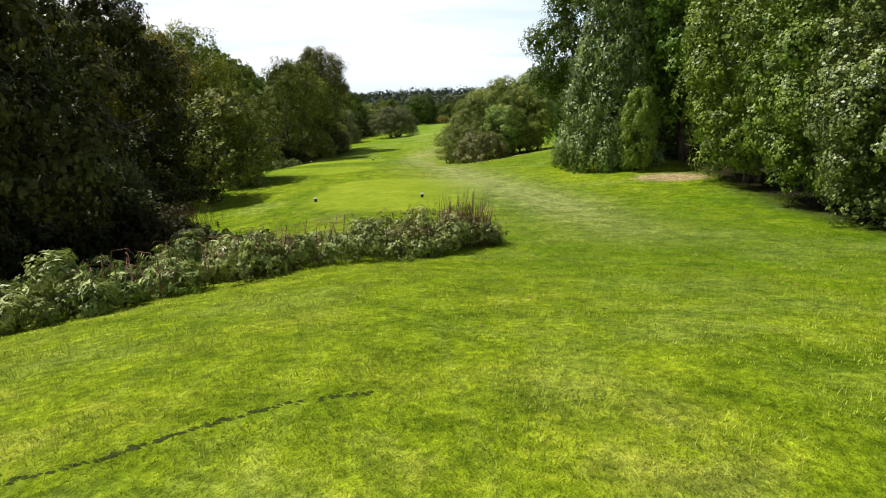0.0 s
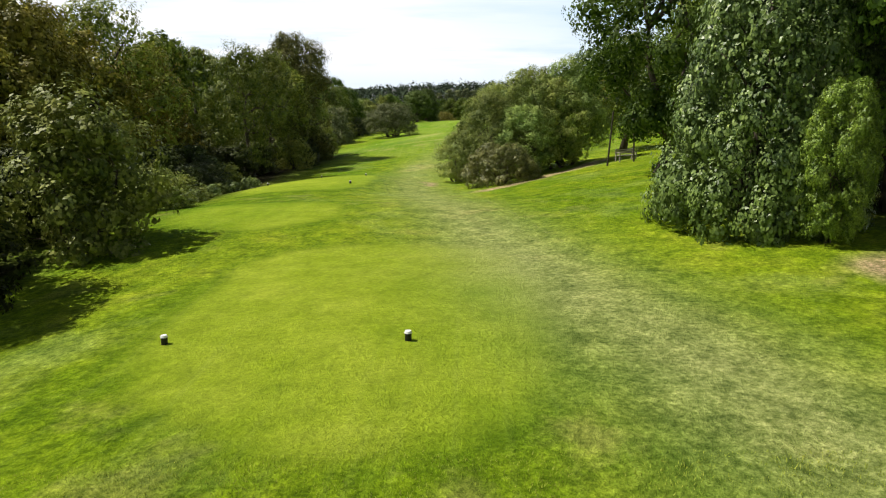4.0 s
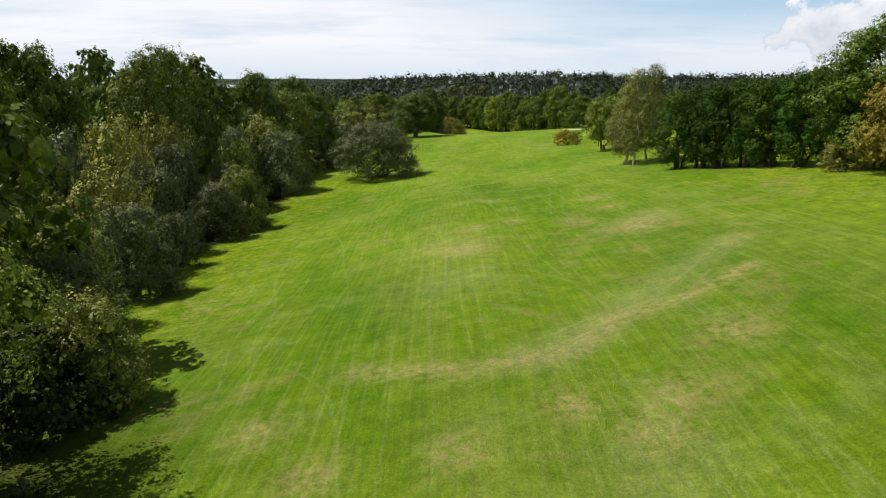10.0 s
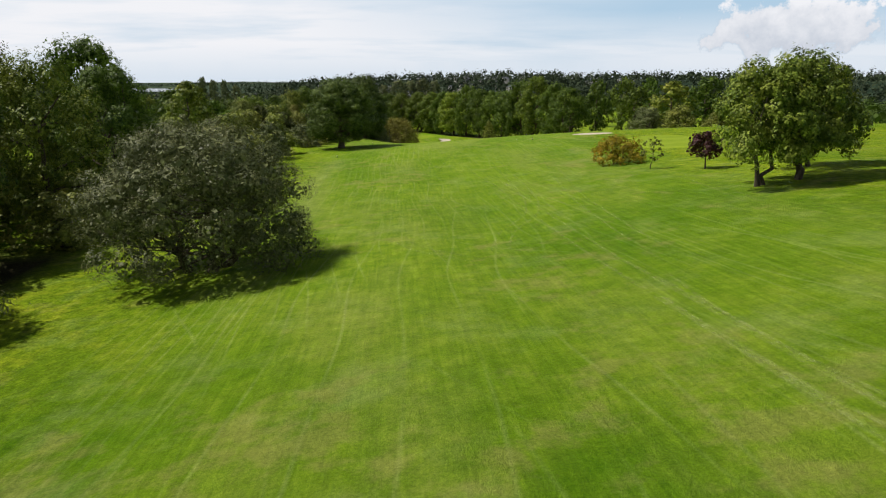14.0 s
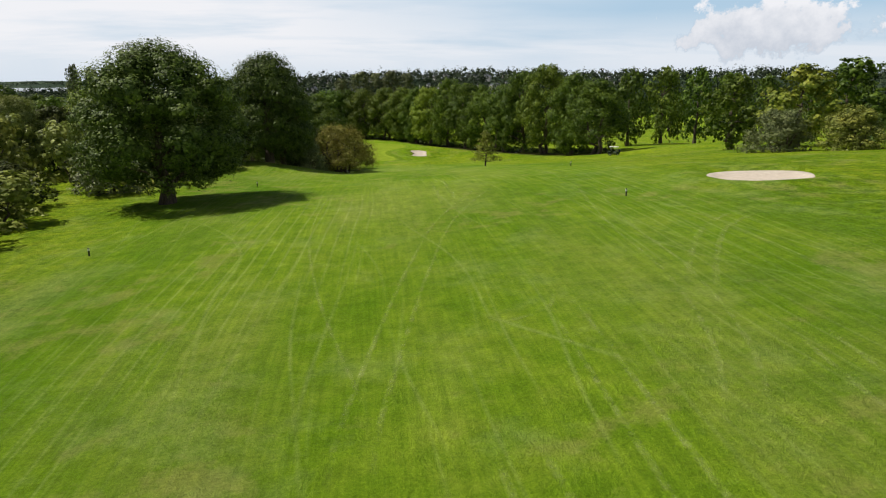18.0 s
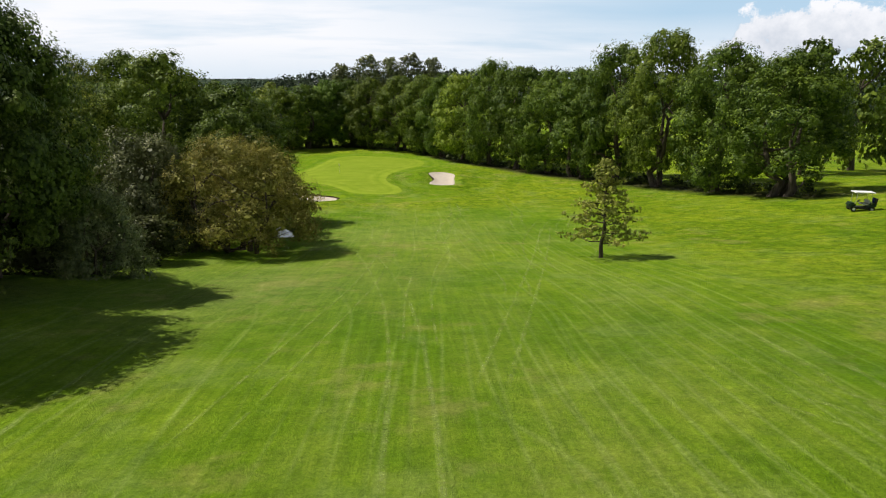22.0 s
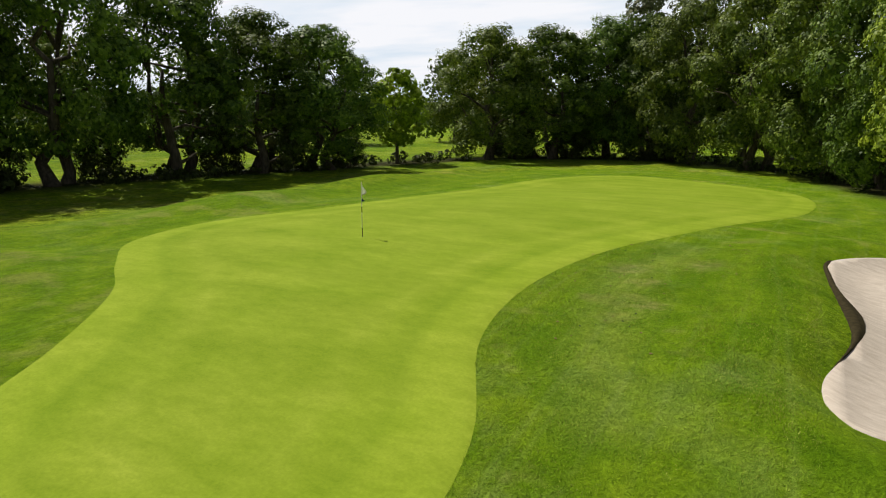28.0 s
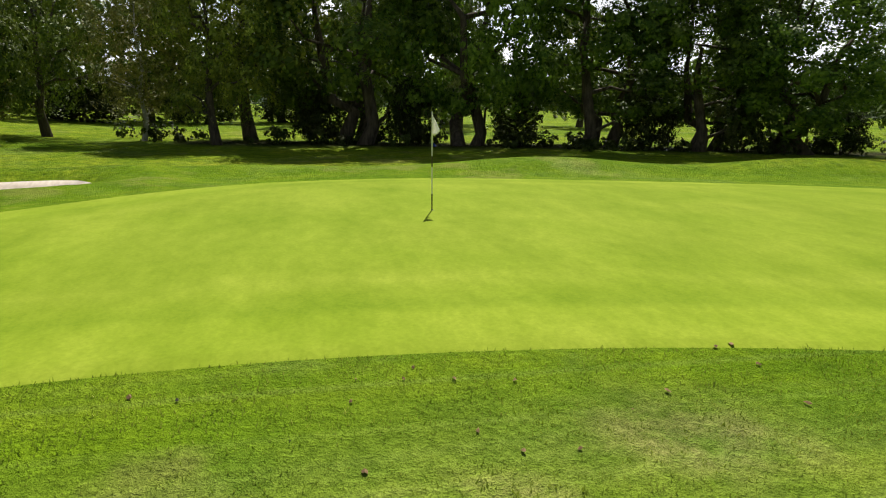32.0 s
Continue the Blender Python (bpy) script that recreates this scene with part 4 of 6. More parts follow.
# ---- trees and bushes ----
O, H = BARK["oak"], LEAF
kind("oak", 15, 13, seed=11, shape="oak", base=0.5, n=84, rc=1.6, per=440, leaf=0.112, flat=0.7, leafmat=H["oak"], barkmat=O, trunk=0.45, split=True, inner=0.15)
kind("oak_b", 15, 12, seed=12, shape="egg", base=1.3, n=80, rc=1.5, per=420, leaf=0.112, flat=0.7, leafmat=H["oak"], barkmat=O, trunk=0.55, stems=2, spread=0.12, split=True, inner=0.15)
kind("oak_c", 15, 11, seed=13, shape="oak", base=1.4, n=72, rc=1.45, per=420, leaf=0.112, flat=0.7, leafmat=H["oak"], barkmat=O, trunk=0.6, stems=3, spread=0.14, split=True, inner=0.15)
kind("ash", 14, 11, seed=14, shape="egg", base=1.6, n=58, rc=1.5, per=420, leaf=0.088, hs=0.5, heart=36, leafmat=H["ash"], barkmat=O, trunk=0.35)
kind("oak_far", 15, 13, seed=34, shape="oak", base=0.8, n=44, rc=1.95, per=100, leaf=0.26, flat=0.7, leafmat=H["oak"], barkmat=O, trunk=0.45, limbs=5, heart=30, hs=0.8)
kind("ash_far", 14, 12, seed=35, shape="egg", base=1.0, n=42, rc=1.8, per=100, leaf=0.26, flat=0.7, leafmat=H["ash"], barkmat=O, trunk=0.35, limbs=5, heart=30, hs=0.8)
kind("holm", 16, 15, seed=15, shape="oak", base=1.7, n=170, rc=1.7, per=400, leaf=0.108, hs=0.5, heart=80, leafmat=H["holm"], barkmat=O, trunk=0.6, limbs=18, split=True)
kind("wood_big", 16, 15, seed=44, shape="oak", base=0.9, n=130, rc=1.6, per=500, leaf=0.078, hs=0.5, heart=60, leafmat=H["umber"], barkmat=O, trunk=0.5, limbs=18)
kind("olive_tree", 12, 11, seed=16, shape="dome", base=1.0, n=64, rc=1.5, per=360, leaf=0.11, leafmat=H["olive"], barkmat=O, trunk=0.35, stems=3)
kind("sallow", 9.5, 15, seed=17, shape="dome", base=0.6, n=200, rc=1.4, per=480, leaf=0.062, leafmat=H["sallow"], barkmat=O, trunk=0.55, stems=5, spread=0.42, slim=0.42, limbs=30, core=0.78, heart=60, hs=0.5, split=True)
kind("sallow_bush", 6, 7, seed=18, shape="dome", base=-0.7, n=64, rc=1.0, per=340, leaf=0.068, leafmat=H["sallow"], barkmat=O, trunk=0.25, stems=4, spread=0.3, slim=0.42, heart=60, hs=0.55)
kind("scrub", 6, 7, seed=19, shape="dome", base=-0.7, n=58, rc=1.05, per=260, leaf=0.09, leafmat=H["scrub"], barkmat=O, trunk=0.2, stems=3, hs=0.5, heart=50)
kind("laurel", 10, 6.5, seed=20, shape="column", base=0.3, n=200, rc=0.68, per=380, leaf=0.056, leafmat=H["laurel"], barkmat=O, trunk=0.2, stems=3, spread=0.1, core=0.85, heart=50, hs=0.55, flat=1.0, inner=0.12, even=0.08)
kind("holly", 10, 6.5, seed=21, shape="column", base=0.2, n=200, rc=0.68, per=380, leaf=0.056, leafmat=H["holly"], barkmat=O, trunk=0.2, stems=3, spread=0.1, core=0.85, heart=50, hs=0.55, flat=1.0, inner=0.12, even=0.08)
kind("holly_cone", 10, 7, seed=36, shape="cone", base=-0.2, n=200, rc=0.68, per=380, leaf=0.056, leafmat=H["holly"], barkmat=O, trunk=0.2, stems=2, spread=0.08, core=0.85, heart=50, hs=0.55, flat=1.0, inner=0.12, even=0.06)
kind("laurel_high", 11, 6.5, seed=45, shape="column", base=1.7, n=110, rc=0.9, per=330, leaf=0.07, leafmat=H["laurel"], barkmat=O, trunk=0.25, stems=3, spread=0.08, core=0.85, heart=50, hs=0.55, flat=1.0, inner=0.12, even=0.1)
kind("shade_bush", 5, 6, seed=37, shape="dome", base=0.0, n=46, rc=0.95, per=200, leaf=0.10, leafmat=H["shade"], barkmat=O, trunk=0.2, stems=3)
kind("scrub_far", 6, 7, seed=38, shape="dome", base=-0.6, n=36, rc=1.15, per=80, leaf=0.17, leafmat=H["scrub"], barkmat=O, trunk=0.2, stems=3, heart=30, hs=0.8)
kind("sallow_far", 6, 7, seed=39, shape="dome", base=-0.6, n=36, rc=1.15, per=80, leaf=0.16, leafmat=H["sallow"], barkmat=O, trunk=0.2, stems=3, slim=0.35, heart=30, hs=0.8)
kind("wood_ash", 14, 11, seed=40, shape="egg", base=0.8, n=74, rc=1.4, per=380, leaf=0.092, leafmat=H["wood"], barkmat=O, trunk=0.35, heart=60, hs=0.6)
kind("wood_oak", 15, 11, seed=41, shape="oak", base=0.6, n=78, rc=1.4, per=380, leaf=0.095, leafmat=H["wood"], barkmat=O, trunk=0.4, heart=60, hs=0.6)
kind("near_oak", 15, 12, seed=42, shape="egg", base=1.6, n=96, rc=1.4, per=440, leaf=0.085, flat=0.75, leafmat=H["oak"], barkmat=O, trunk=0.4, stems=2, spread=0.12, heart=60, hs=0.6, split=True, inner=0.15)
kind("cypress", 9, 6, seed=22, shape="column", base=0.5, n=90, rc=0.85, per=260, leaf=0.11, leafmat=H["cypress"], barkmat=O, trunk=0.3, stems=3, spread=0.08, slim=0.25, flat=1.1)
kind("lime_oak", 15, 12, seed=43, shape="egg", base=1.2, n=80, rc=1.5, per=400, leaf=0.112, flat=0.6, leafmat=H["linden"], barkmat=O, trunk=0.36, split=True, inner=0.15)
kind("birch", 12.5, 5, seed=23, shape="egg", base=1.4, n=90, rc=0.85, per=300, leaf=0.062, slim=0.5, leafmat=H["birch"], barkmat=BARK["birch"], trunk=0.12, core=0.0, droop=0.9, flat=1.3, split=True)
kind("maple", 9.5, 9.5, seed=24, shape="dome", base=1.9, n=76, rc=1.15, per=320, leaf=0.10, leafmat=H["ash"], barkmat=O, trunk=0.3, stems=2, spread=0.15, split=True)
kind("acacia", 8, 6.5, seed=25, shape="egg", base=0.4, n=84, rc=0.85, per=400, leaf=0.062, slim=0.5, leafmat=H["acacia"], barkmat=O, trunk=0.2, stems=3, spread=0.15, core=0.75, inner=0.12, bare=3, heart=50, hs=0.5)
kind("rhododendron", 2.9, 5.8, seed=26, shape="dome", base=-0.2, n=120, rc=0.55, per=240, leaf=0.06, leafmat=H["rhodo"], barkmat=O, trunk=0.15, stems=4, slim=0.45, core=0.85, heart=40, hs=0.5, inner=0.15, even=0.08)
kind("russet_bush", 8.5, 11.5, seed=27, shape="dome", base=0.6, n=120, rc=1.1, per=440, leaf=0.066, leafmat=H["gold"], barkmat=O, trunk=0.4, stems=5, spread=0.4, slim=0.35, limbs=26, core=0.72, heart=70, hs=0.5)
kind("rust_bush", 3.3, 6.6, seed=28, shape="dome", base=0.0, n=46, rc=0.7, per=160, leaf=0.11, leafmat=H["rust"], barkmat=O, trunk=0.12, stems=4, slim=0.3)
kind("plum", 3.8, 3.6, seed=29, shape="dome", base=1.2, n=30, rc=0.6, per=130, leaf=0.10, leafmat=H["plum"], barkmat=O, trunk=0.09)
kind("sapling", 3.3, 2.6, seed=30, shape="egg", base=1.1, n=14, rc=0.38, per=60, leaf=0.09, leafmat=H["birch"], barkmat=O, trunk=0.05, core=0.0, limbs=14)
kind("bright_tree", 10, 7, seed=31, shape="egg", base=2.0, n=52, rc=1.1, per=170, leaf=0.17, leafmat=H["lime"], barkmat=O, trunk=0.2, core=0.55, flat=0.55, split=True)
kind("poplar", 22, 9, seed=32, shape="column", base=2.0, n=110, rc=1.15, per=110, leaf=0.19, leafmat=H["sallow"], barkmat=O, trunk=0.4, core=0.7)

wood = "trees of the left wood"
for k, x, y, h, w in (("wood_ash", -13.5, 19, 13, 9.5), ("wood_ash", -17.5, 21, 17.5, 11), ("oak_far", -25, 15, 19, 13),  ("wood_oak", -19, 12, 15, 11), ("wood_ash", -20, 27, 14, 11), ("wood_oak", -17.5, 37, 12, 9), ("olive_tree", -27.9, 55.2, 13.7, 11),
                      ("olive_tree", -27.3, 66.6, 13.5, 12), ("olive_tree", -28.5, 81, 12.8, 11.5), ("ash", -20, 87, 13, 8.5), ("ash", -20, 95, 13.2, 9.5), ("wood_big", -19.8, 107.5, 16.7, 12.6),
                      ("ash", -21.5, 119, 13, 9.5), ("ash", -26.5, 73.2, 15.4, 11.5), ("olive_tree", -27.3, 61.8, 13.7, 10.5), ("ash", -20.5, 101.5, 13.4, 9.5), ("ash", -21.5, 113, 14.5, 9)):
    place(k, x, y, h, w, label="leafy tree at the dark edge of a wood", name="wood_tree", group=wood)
for k, x, y, h, w in (("oak_far", -32, 25, 17, 13), ("oak_far", -31, 45, 15, 12), ("oak_far", -34, 62, 14, 13), ("oak_far", -36, 80, 15, 13), ("oak_far", -33, 98, 16, 12),
                      ("oak_far", -37, 118, 16, 14), ("ash_far", -29, 134, 16, 11), ("oak_far", -44, 142, 19, 13)):
    place(k, x, y, h, w, label="tall dark tree standing inside the wood", name="wood_tree", group=wood)
place("scrub", -13.6, 44, 5.8, 6.8, label="rounded leafy bush at the edge of the wood", name="bush", category="bush")
for k, x, y, h, w in (("sallow_bush", -15.5, 33, 3.2, 4), ("scrub", -15.5, 55, 2.2, 4), ("scrub", -17.5, 62, 1.8, 4.5), ("sallow_bush", -19, 71, 2.6, 5), ("scrub", -20, 79, 2.2, 4.5), ("scrub", -17.5, 97, 3.5, 4.5), ("scrub", -18, 112, 4, 5), ("scrub", -20, 127, 5, 5.5)):
    place(k, x, y, h, w, label="low bush growing along the edge of the wood", name="bush", category="bush")

scrub_group = "scrub along the left of the fairway"
for k, x, y, h, w in (("sallow_bush", -25, 134, 6.3, 7), ("scrub", -29.5, 141, 8.4, 8), ("sallow_bush", -28.5, 150, 7.4, 7.5), ("scrub", -33.5, 157, 9.5, 9), ("sallow_bush", -29.3, 160, 5.2, 5), ("sallow_bush", -33.5, 167, 9.5, 8.5),
                      ("sallow_bush", -30.5, 175, 6.8, 7), ("scrub", -30, 182, 7.9, 7.5), ("sallow_bush", -34, 190, 8.4, 8), ("scrub", -36, 200, 10.4, 9), ("sallow_bush", -32, 214, 10.5, 10.5), ("sallow_bush", -39, 210, 11.7, 9), ("scrub", -38, 224, 11.7, 10), ("scrub", -36, 137, 11.1, 9.5), ("scrub", -38, 148, 13, 10), ("sallow_bush", -40, 160, 13.7, 10), ("scrub", -40, 172, 13.7, 10), ("scrub", -40, 183, 14.3, 10), ("sallow_bush", -37, 179, 11.7, 9), ("scrub", -30, 128, 7.4, 8)):
    place(k, x, y, h, w, label="rounded grey-green willow scrub beside the fairway", name="scrub_bush", category="bush", group=scrub_group)
place("sallow", -17.4, 222.5, 10, 16.4, label="wide grey-leaved willow with a low spreading crown on the fairway", name="willow_tree")
for k, x, y, h, w in (("oak", -50, 144, 22.9, 13), ("oak_b", -52, 157, 23.4, 13), ("ash", -53, 169, 22.9, 13), ("oak", -53, 181, 24, 13), ("ash_far", -48, 196, 21.8, 13), ("oak_far", -52, 210, 22.9, 14), ("oak_far", -50, 226, 20, 13), ("oak_far", -54, 241, 19, 14), ("ash_far", -49, 258, 17, 12),
                      ("oak_far", -55, 180, 24, 14), ("oak_far", -62, 214, 24.5, 15), ("ash_far", -60, 262, 18, 13), ("oak_far", -57, 155, 24, 14), ("oak_far", -65, 234, 21, 15), ("ash_far", -41, 134, 19.6, 12), ("oak_b", -41, 232, 20, 13), ("ash", -37, 243, 16.5, 12), ("oak_far", -46, 216, 23, 14), ("oak", -46, 203, 24.5, 13), ("ash", -43, 190, 23.4, 12), ("oak", -41, 263, 19.5, 14), ("oak_b", -35, 254, 16, 11), ("ash", -46, 248, 20.5, 13)):
    place(k, x, y, h, w, label="tall dark oak in the wood behind the scrub", name="wood_tree", group="trees behind the scrub")
rng = random.Random(5)
for i in range(48):
    y = 236 + 2.45 * i
    x = float(np.interp(y, (230, 290, 310, 325, 345), (-31, -25, -24, -19.5, -16.5))) - (0, 8, 16)[i % 3] - rng.uniform(0, 4)
    place(rng.choice(("scrub_far", "sallow_far", "shade_bush" if y > 300 else "scrub_far")), x, y, rng.uniform(4, 6.5) + (0, 1, 2)[i % 3], rng.uniform(6.5, 9), label="green scrub bush below the fairway edge", name="scrub_bush", category="bush", group=scrub_group)
for k, x, y, h, w in (("ash_far", -52, 285, 11, 11), ("maple", -60, 305, 12, 12), ("ash_far", -50, 335, 13, 11), ("maple", -44, 372, 13, 12), ("ash_far", -56, 360, 14, 12), ("acacia", -38, 333, 9, 8), ("ash_far", -70, 335, 15, 13)):
    place(k, x, y, h, w, label="broad leafy tree in the low ground beyond the scrub", name="tree", group="trees in the low ground")

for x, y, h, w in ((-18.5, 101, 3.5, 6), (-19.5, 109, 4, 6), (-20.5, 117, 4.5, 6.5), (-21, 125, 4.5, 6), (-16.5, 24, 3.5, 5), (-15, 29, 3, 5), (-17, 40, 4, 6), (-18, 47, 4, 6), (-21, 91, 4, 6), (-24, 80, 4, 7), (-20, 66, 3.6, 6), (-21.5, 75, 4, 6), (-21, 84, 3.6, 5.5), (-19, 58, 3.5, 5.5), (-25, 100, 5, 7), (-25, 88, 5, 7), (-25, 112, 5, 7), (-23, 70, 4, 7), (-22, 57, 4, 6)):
    place("shade_bush", x, y, h, w, label="dense undergrowth bush with leaves coloured dark for the shade of the wood", name="bush", category="bush", group="undergrowth of the wood")
for x, y, h, w in ((38, 140.5, 1.8, 4.2), (40.5, 142, 2.4, 4.6)):
    place("shade_bush", x, y, h, w, label="rounded dark bush on the crest of the grass", name="bush", category="bush")
# clipped hedge on the crest
rng = np.random.default_rng(19)
rows = []
for i in range(120):
    u = rng.random()
    rows.append((rng.uniform(-0.7, 0.7), 26 * (u - 0.5), rng.uniform(0.3, 2.1), 0.55, 0.7, 0.45))
hedge_row = holder("clipped_hedge", pose(54.5, 152.5, float(height(54.5, 152.5)) - 0.1, 0, 0, -80), "long clipped green hedge with a flat top", "hedge")
me = leaf_mesh("hedge_leaves", foliage(rng, rows, 160, 0.09, 0.8), H["scrub"])
new("hedge_leaves", me).parent = hedge_row
# right of the tees: clipped evergreens, the tall tree by the bench
hedge = "evergreen screen by the tees"
for k, x, y, h, w in (("holly_cone", 11.0, 41.5, 14, 6.9), ("laurel", 11.8, 38.2, 4.7, 2.1), ("holly", 14, 44.5, 12, 6.5), ("laurel", 15.9, 32.4, 12, 7.4), ("laurel", 16.3, 26, 11, 6.8), ("holly", 16.2, 21, 10, 7), ("laurel", 15.8, 16, 10.5, 7),
                      ("holly", 15.8, 10.5, 10.5, 7), ("laurel", 16, 5, 11, 7), ("laurel_high", 19.5, 39.5, 12, 7), ("holly", 17, 47, 12, 7), ("laurel_high", 15.4, 41.5, 13, 6.4)):
    place(k, x, y, h, w, label="tall dense evergreen with glossy leaves down to the grass", name="evergreen_shrub", category="shrub", group=hedge)
place("near_oak", 12.6, 56.2, 15, 11, label="tall broad-leaved tree with a bare trunk on the grass bank", name="shade_tree")
for k, x, y, h, w in (("ash", 19, 62, 14, 10), ("oak", 22, 74, 14, 11), ("ash", 17, 84, 11, 9), ("oak_c", 26, 88, 13, 11), ("oak", 30, 66, 15, 12), ("oak_b", 27, 52, 15, 11)):
    place(k, x, y, h, w, label="leafy tree shading the ground behind the bench", name="tree", group="trees behind the bench")
for x, y, h, w in ((1.2, 76.6, 4.2, 4.6), (3.8, 74.2, 7.2, 6), (7.2, 76, 8.6, 6.6), (10.5, 76.8, 9, 7), (4.4, 79.4, 8, 5.6), (2.4, 79.4, 5.5, 4.2), (6.4, 72.4, 5.6, 5.2), (9.4, 75.4, 7.4, 6), (8, 79.4, 7.4, 5.6)):
    place("acacia", x, y, h, w, label="feathery pale green acacia shrub", name="acacia_shrub", category="shrub", group="acacia clump")
place("rhododendron", 4.3, 67.8, label="low dark dense rhododendron bush on the grass", name="rhododendron_bush", category="bush")

for x, y, h in ((22.8, 179.5, 8.6), (24.3, 177, 9.2), (25.6, 174.4, 9), (27, 171.8, 9.2), (28.5, 169, 8.8), (30, 166, 9.2), (31.6, 162.6, 9)):
    place("cypress", x, y, h, 6.2, label="dark green cypress in a close row with bare lower stems", name="cypress_tree", group="cypress row")
for k, x, y, h, w in (("oak", 34.4, 161, 13, 12), ("ash", 36, 154.5, 11.5, 9), ("olive_tree", 33.4, 155.5, 9, 9), ("scrub", 38, 152, 5, 6), ("oak_far", 61, 178, 9, 12), ("scrub", 31, 160.5, 3, 4.5)):
    place(k, x, y, h, w, label="rounded green tree at the end of the cypress row", name="tree", group="trees beside the cypresses")
for x, y, h in ((20.3, 195, 9.2), (20.8, 191.8, 12.6), (21.4, 198.5, 11), (23.8, 195.6, 13.2)):
    place("birch", x, y, h, 5.6, label="slender birch with pale bark and drooping twigs", name="birch_tree", group="birches")
for x, y, h, w in ((24.6, 226.7, 9.4, 8.5), (28.2, 227.6, 9.6, 9), (33, 234.6, 9, 8.5)):
    place("maple", x, y, h, w, label="spreading round-crowned tree casting shade on the grass", name="shade_tree", group="round trees")
place("rust_bush", 22.9, 256, label="rust and yellow flowering bush standing alone on the grass", name="rust_bush", category="bush")
place("sapling", 23.4, 246.5, label="thin young tree with sparse leaves", name="sapling")
place("plum", 26.8, 241.3, label="small purple-leaved plum tree", name="plum_tree")

place("holm", -14.2, 308, 12.8, 13.8, label="large dark evergreen oak at the fairway edge", name="evergreen_oak")
place("holm", -12, 351, 15.1, 14, turn=140, label="massive dark evergreen oak with foliage almost to the ground", name="evergreen_oak")
place("holm", -11.5, 361, 14.5, 11, turn=250, label="dark evergreen oak beside a larger one", name="evergreen_oak")
place("sallow_bush", -7.5, 365, 5.4, 5.5, label="pale willow bush beneath the oaks", name="bush", category="bush")
place("russet_bush", -2.9, 378.5, 9, 12.6, label="broad russet and yellow-green bush arching over the grass", name="russet_bush", category="bush")
place("sallow_bush", -10.5, 368.5, 3, 4.5, label="pale low bush beneath the russet bush", name="bush", category="bush")
place("sallow_bush", -9.5, 378, 9, 9, label="grey-green willow bush beside a russet bush", name="bush", category="bush")
place("shade_bush", -7.6, 371, 3.2, 6, label="dark low growth under the russet bush", name="bush", category="bush")
place("shade_bush", -12, 366, 5, 7, label="dark dense growth between the evergreen oaks", name="bush", category="bush")
place("russet_bush", -3.2, 385, 8, 9.6, turn=200, label="lower russet bush hanging over a ditch", name="russet_bush", category="bush")
place("oak", -6.5, 391, 11.5, 9, label="dark leafy oak over the ditch", name="oak_tree")
place("oak", -8, 398, 14, 12.8, label="dark oak beside the approach to the green", name="oak_tree")
for k, x, y, h, w in (("oak", -15, 397, 17, 14), ("shade_bush", -7, 388, 5, 7), ("shade_bush", -10, 379, 5, 8), ("shade_bush", -9, 405, 4, 6),  ("ash", -22, 392, 14, 11), ("oak_b", -26, 408, 15, 12), ("oak", -33, 421, 14, 11), ("sallow_bush", -20, 380, 8, 9), ("acacia", -24, 372, 9, 9)):
    place(k, x, y, h, w, label="leafy tree beside the approach", name="tree", group="trees beside the approach")

# the line of oaks that closes the hole
line = "oaks round the green"
for k, x, y, h, w in (("oak_c", 55.4, 406, 17, 14), ("oak", 53.5, 419, 20, 14.5), ("oak_b", 49, 430, 23.5, 14.5), ("oak", 45, 440, 22.4, 14.5), ("oak_c", 40.5, 446.5, 18.6, 13), ("oak", 36.5, 453, 18.8, 14), ("oak_b", 32, 460, 19.8, 14), ("oak", 27.4, 469, 21.2, 14),
                      ("oak", 18, 485, 18.5, 13), ("oak", 14, 493, 18.6, 14), ("oak_b", 8, 500, 18.6, 14), ("oak", 0, 507, 18.2, 14), ("oak", -6, 513, 17.8, 14)):
    place(k, x, y, h, w, label="full-crowned oak in the line behind the green", name="oak_tree", group=line)
place("lime_oak", 21.8, 475.5, 18.5, 13.5, label="bright green full-crowned tree in the line of oaks", name="lime_tree", group=line)
for k, x, y, h, w in (("oak_c", -17, 506, 16, 15.5), ("oak", -22, 499, 15.6, 14.1), ("ash", -25, 508, 14.5, 14.9), ("oak", -11, 512, 17.6, 14), ("oak_b", -28.5, 475.5, 13.4, 12.9), ("oak_c", -31.5, 470, 14, 12.1), ("oak_c", -35, 463.5, 17.5, 13.5), ("oak_b", -36.2, 454, 20, 13.5), ("oak_c", -38.5, 446, 21, 14.9), ("ash", -41.5, 438.5, 20, 13.5)):
    place(k, x, y, h, w, label="dark oak with bare lower trunk at the edge of the green", name="oak_tree", group=line)
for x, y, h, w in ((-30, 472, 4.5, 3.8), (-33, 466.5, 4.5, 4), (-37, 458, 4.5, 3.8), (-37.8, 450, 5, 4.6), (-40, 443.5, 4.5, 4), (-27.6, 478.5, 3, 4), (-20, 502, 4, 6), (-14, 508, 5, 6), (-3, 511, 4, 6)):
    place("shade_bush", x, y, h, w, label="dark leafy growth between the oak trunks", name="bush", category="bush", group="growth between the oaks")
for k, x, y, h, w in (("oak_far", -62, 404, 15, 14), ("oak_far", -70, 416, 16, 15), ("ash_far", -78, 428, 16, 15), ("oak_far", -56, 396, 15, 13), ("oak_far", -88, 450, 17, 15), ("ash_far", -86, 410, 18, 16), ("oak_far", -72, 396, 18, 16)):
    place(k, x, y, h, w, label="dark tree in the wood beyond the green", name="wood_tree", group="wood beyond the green")
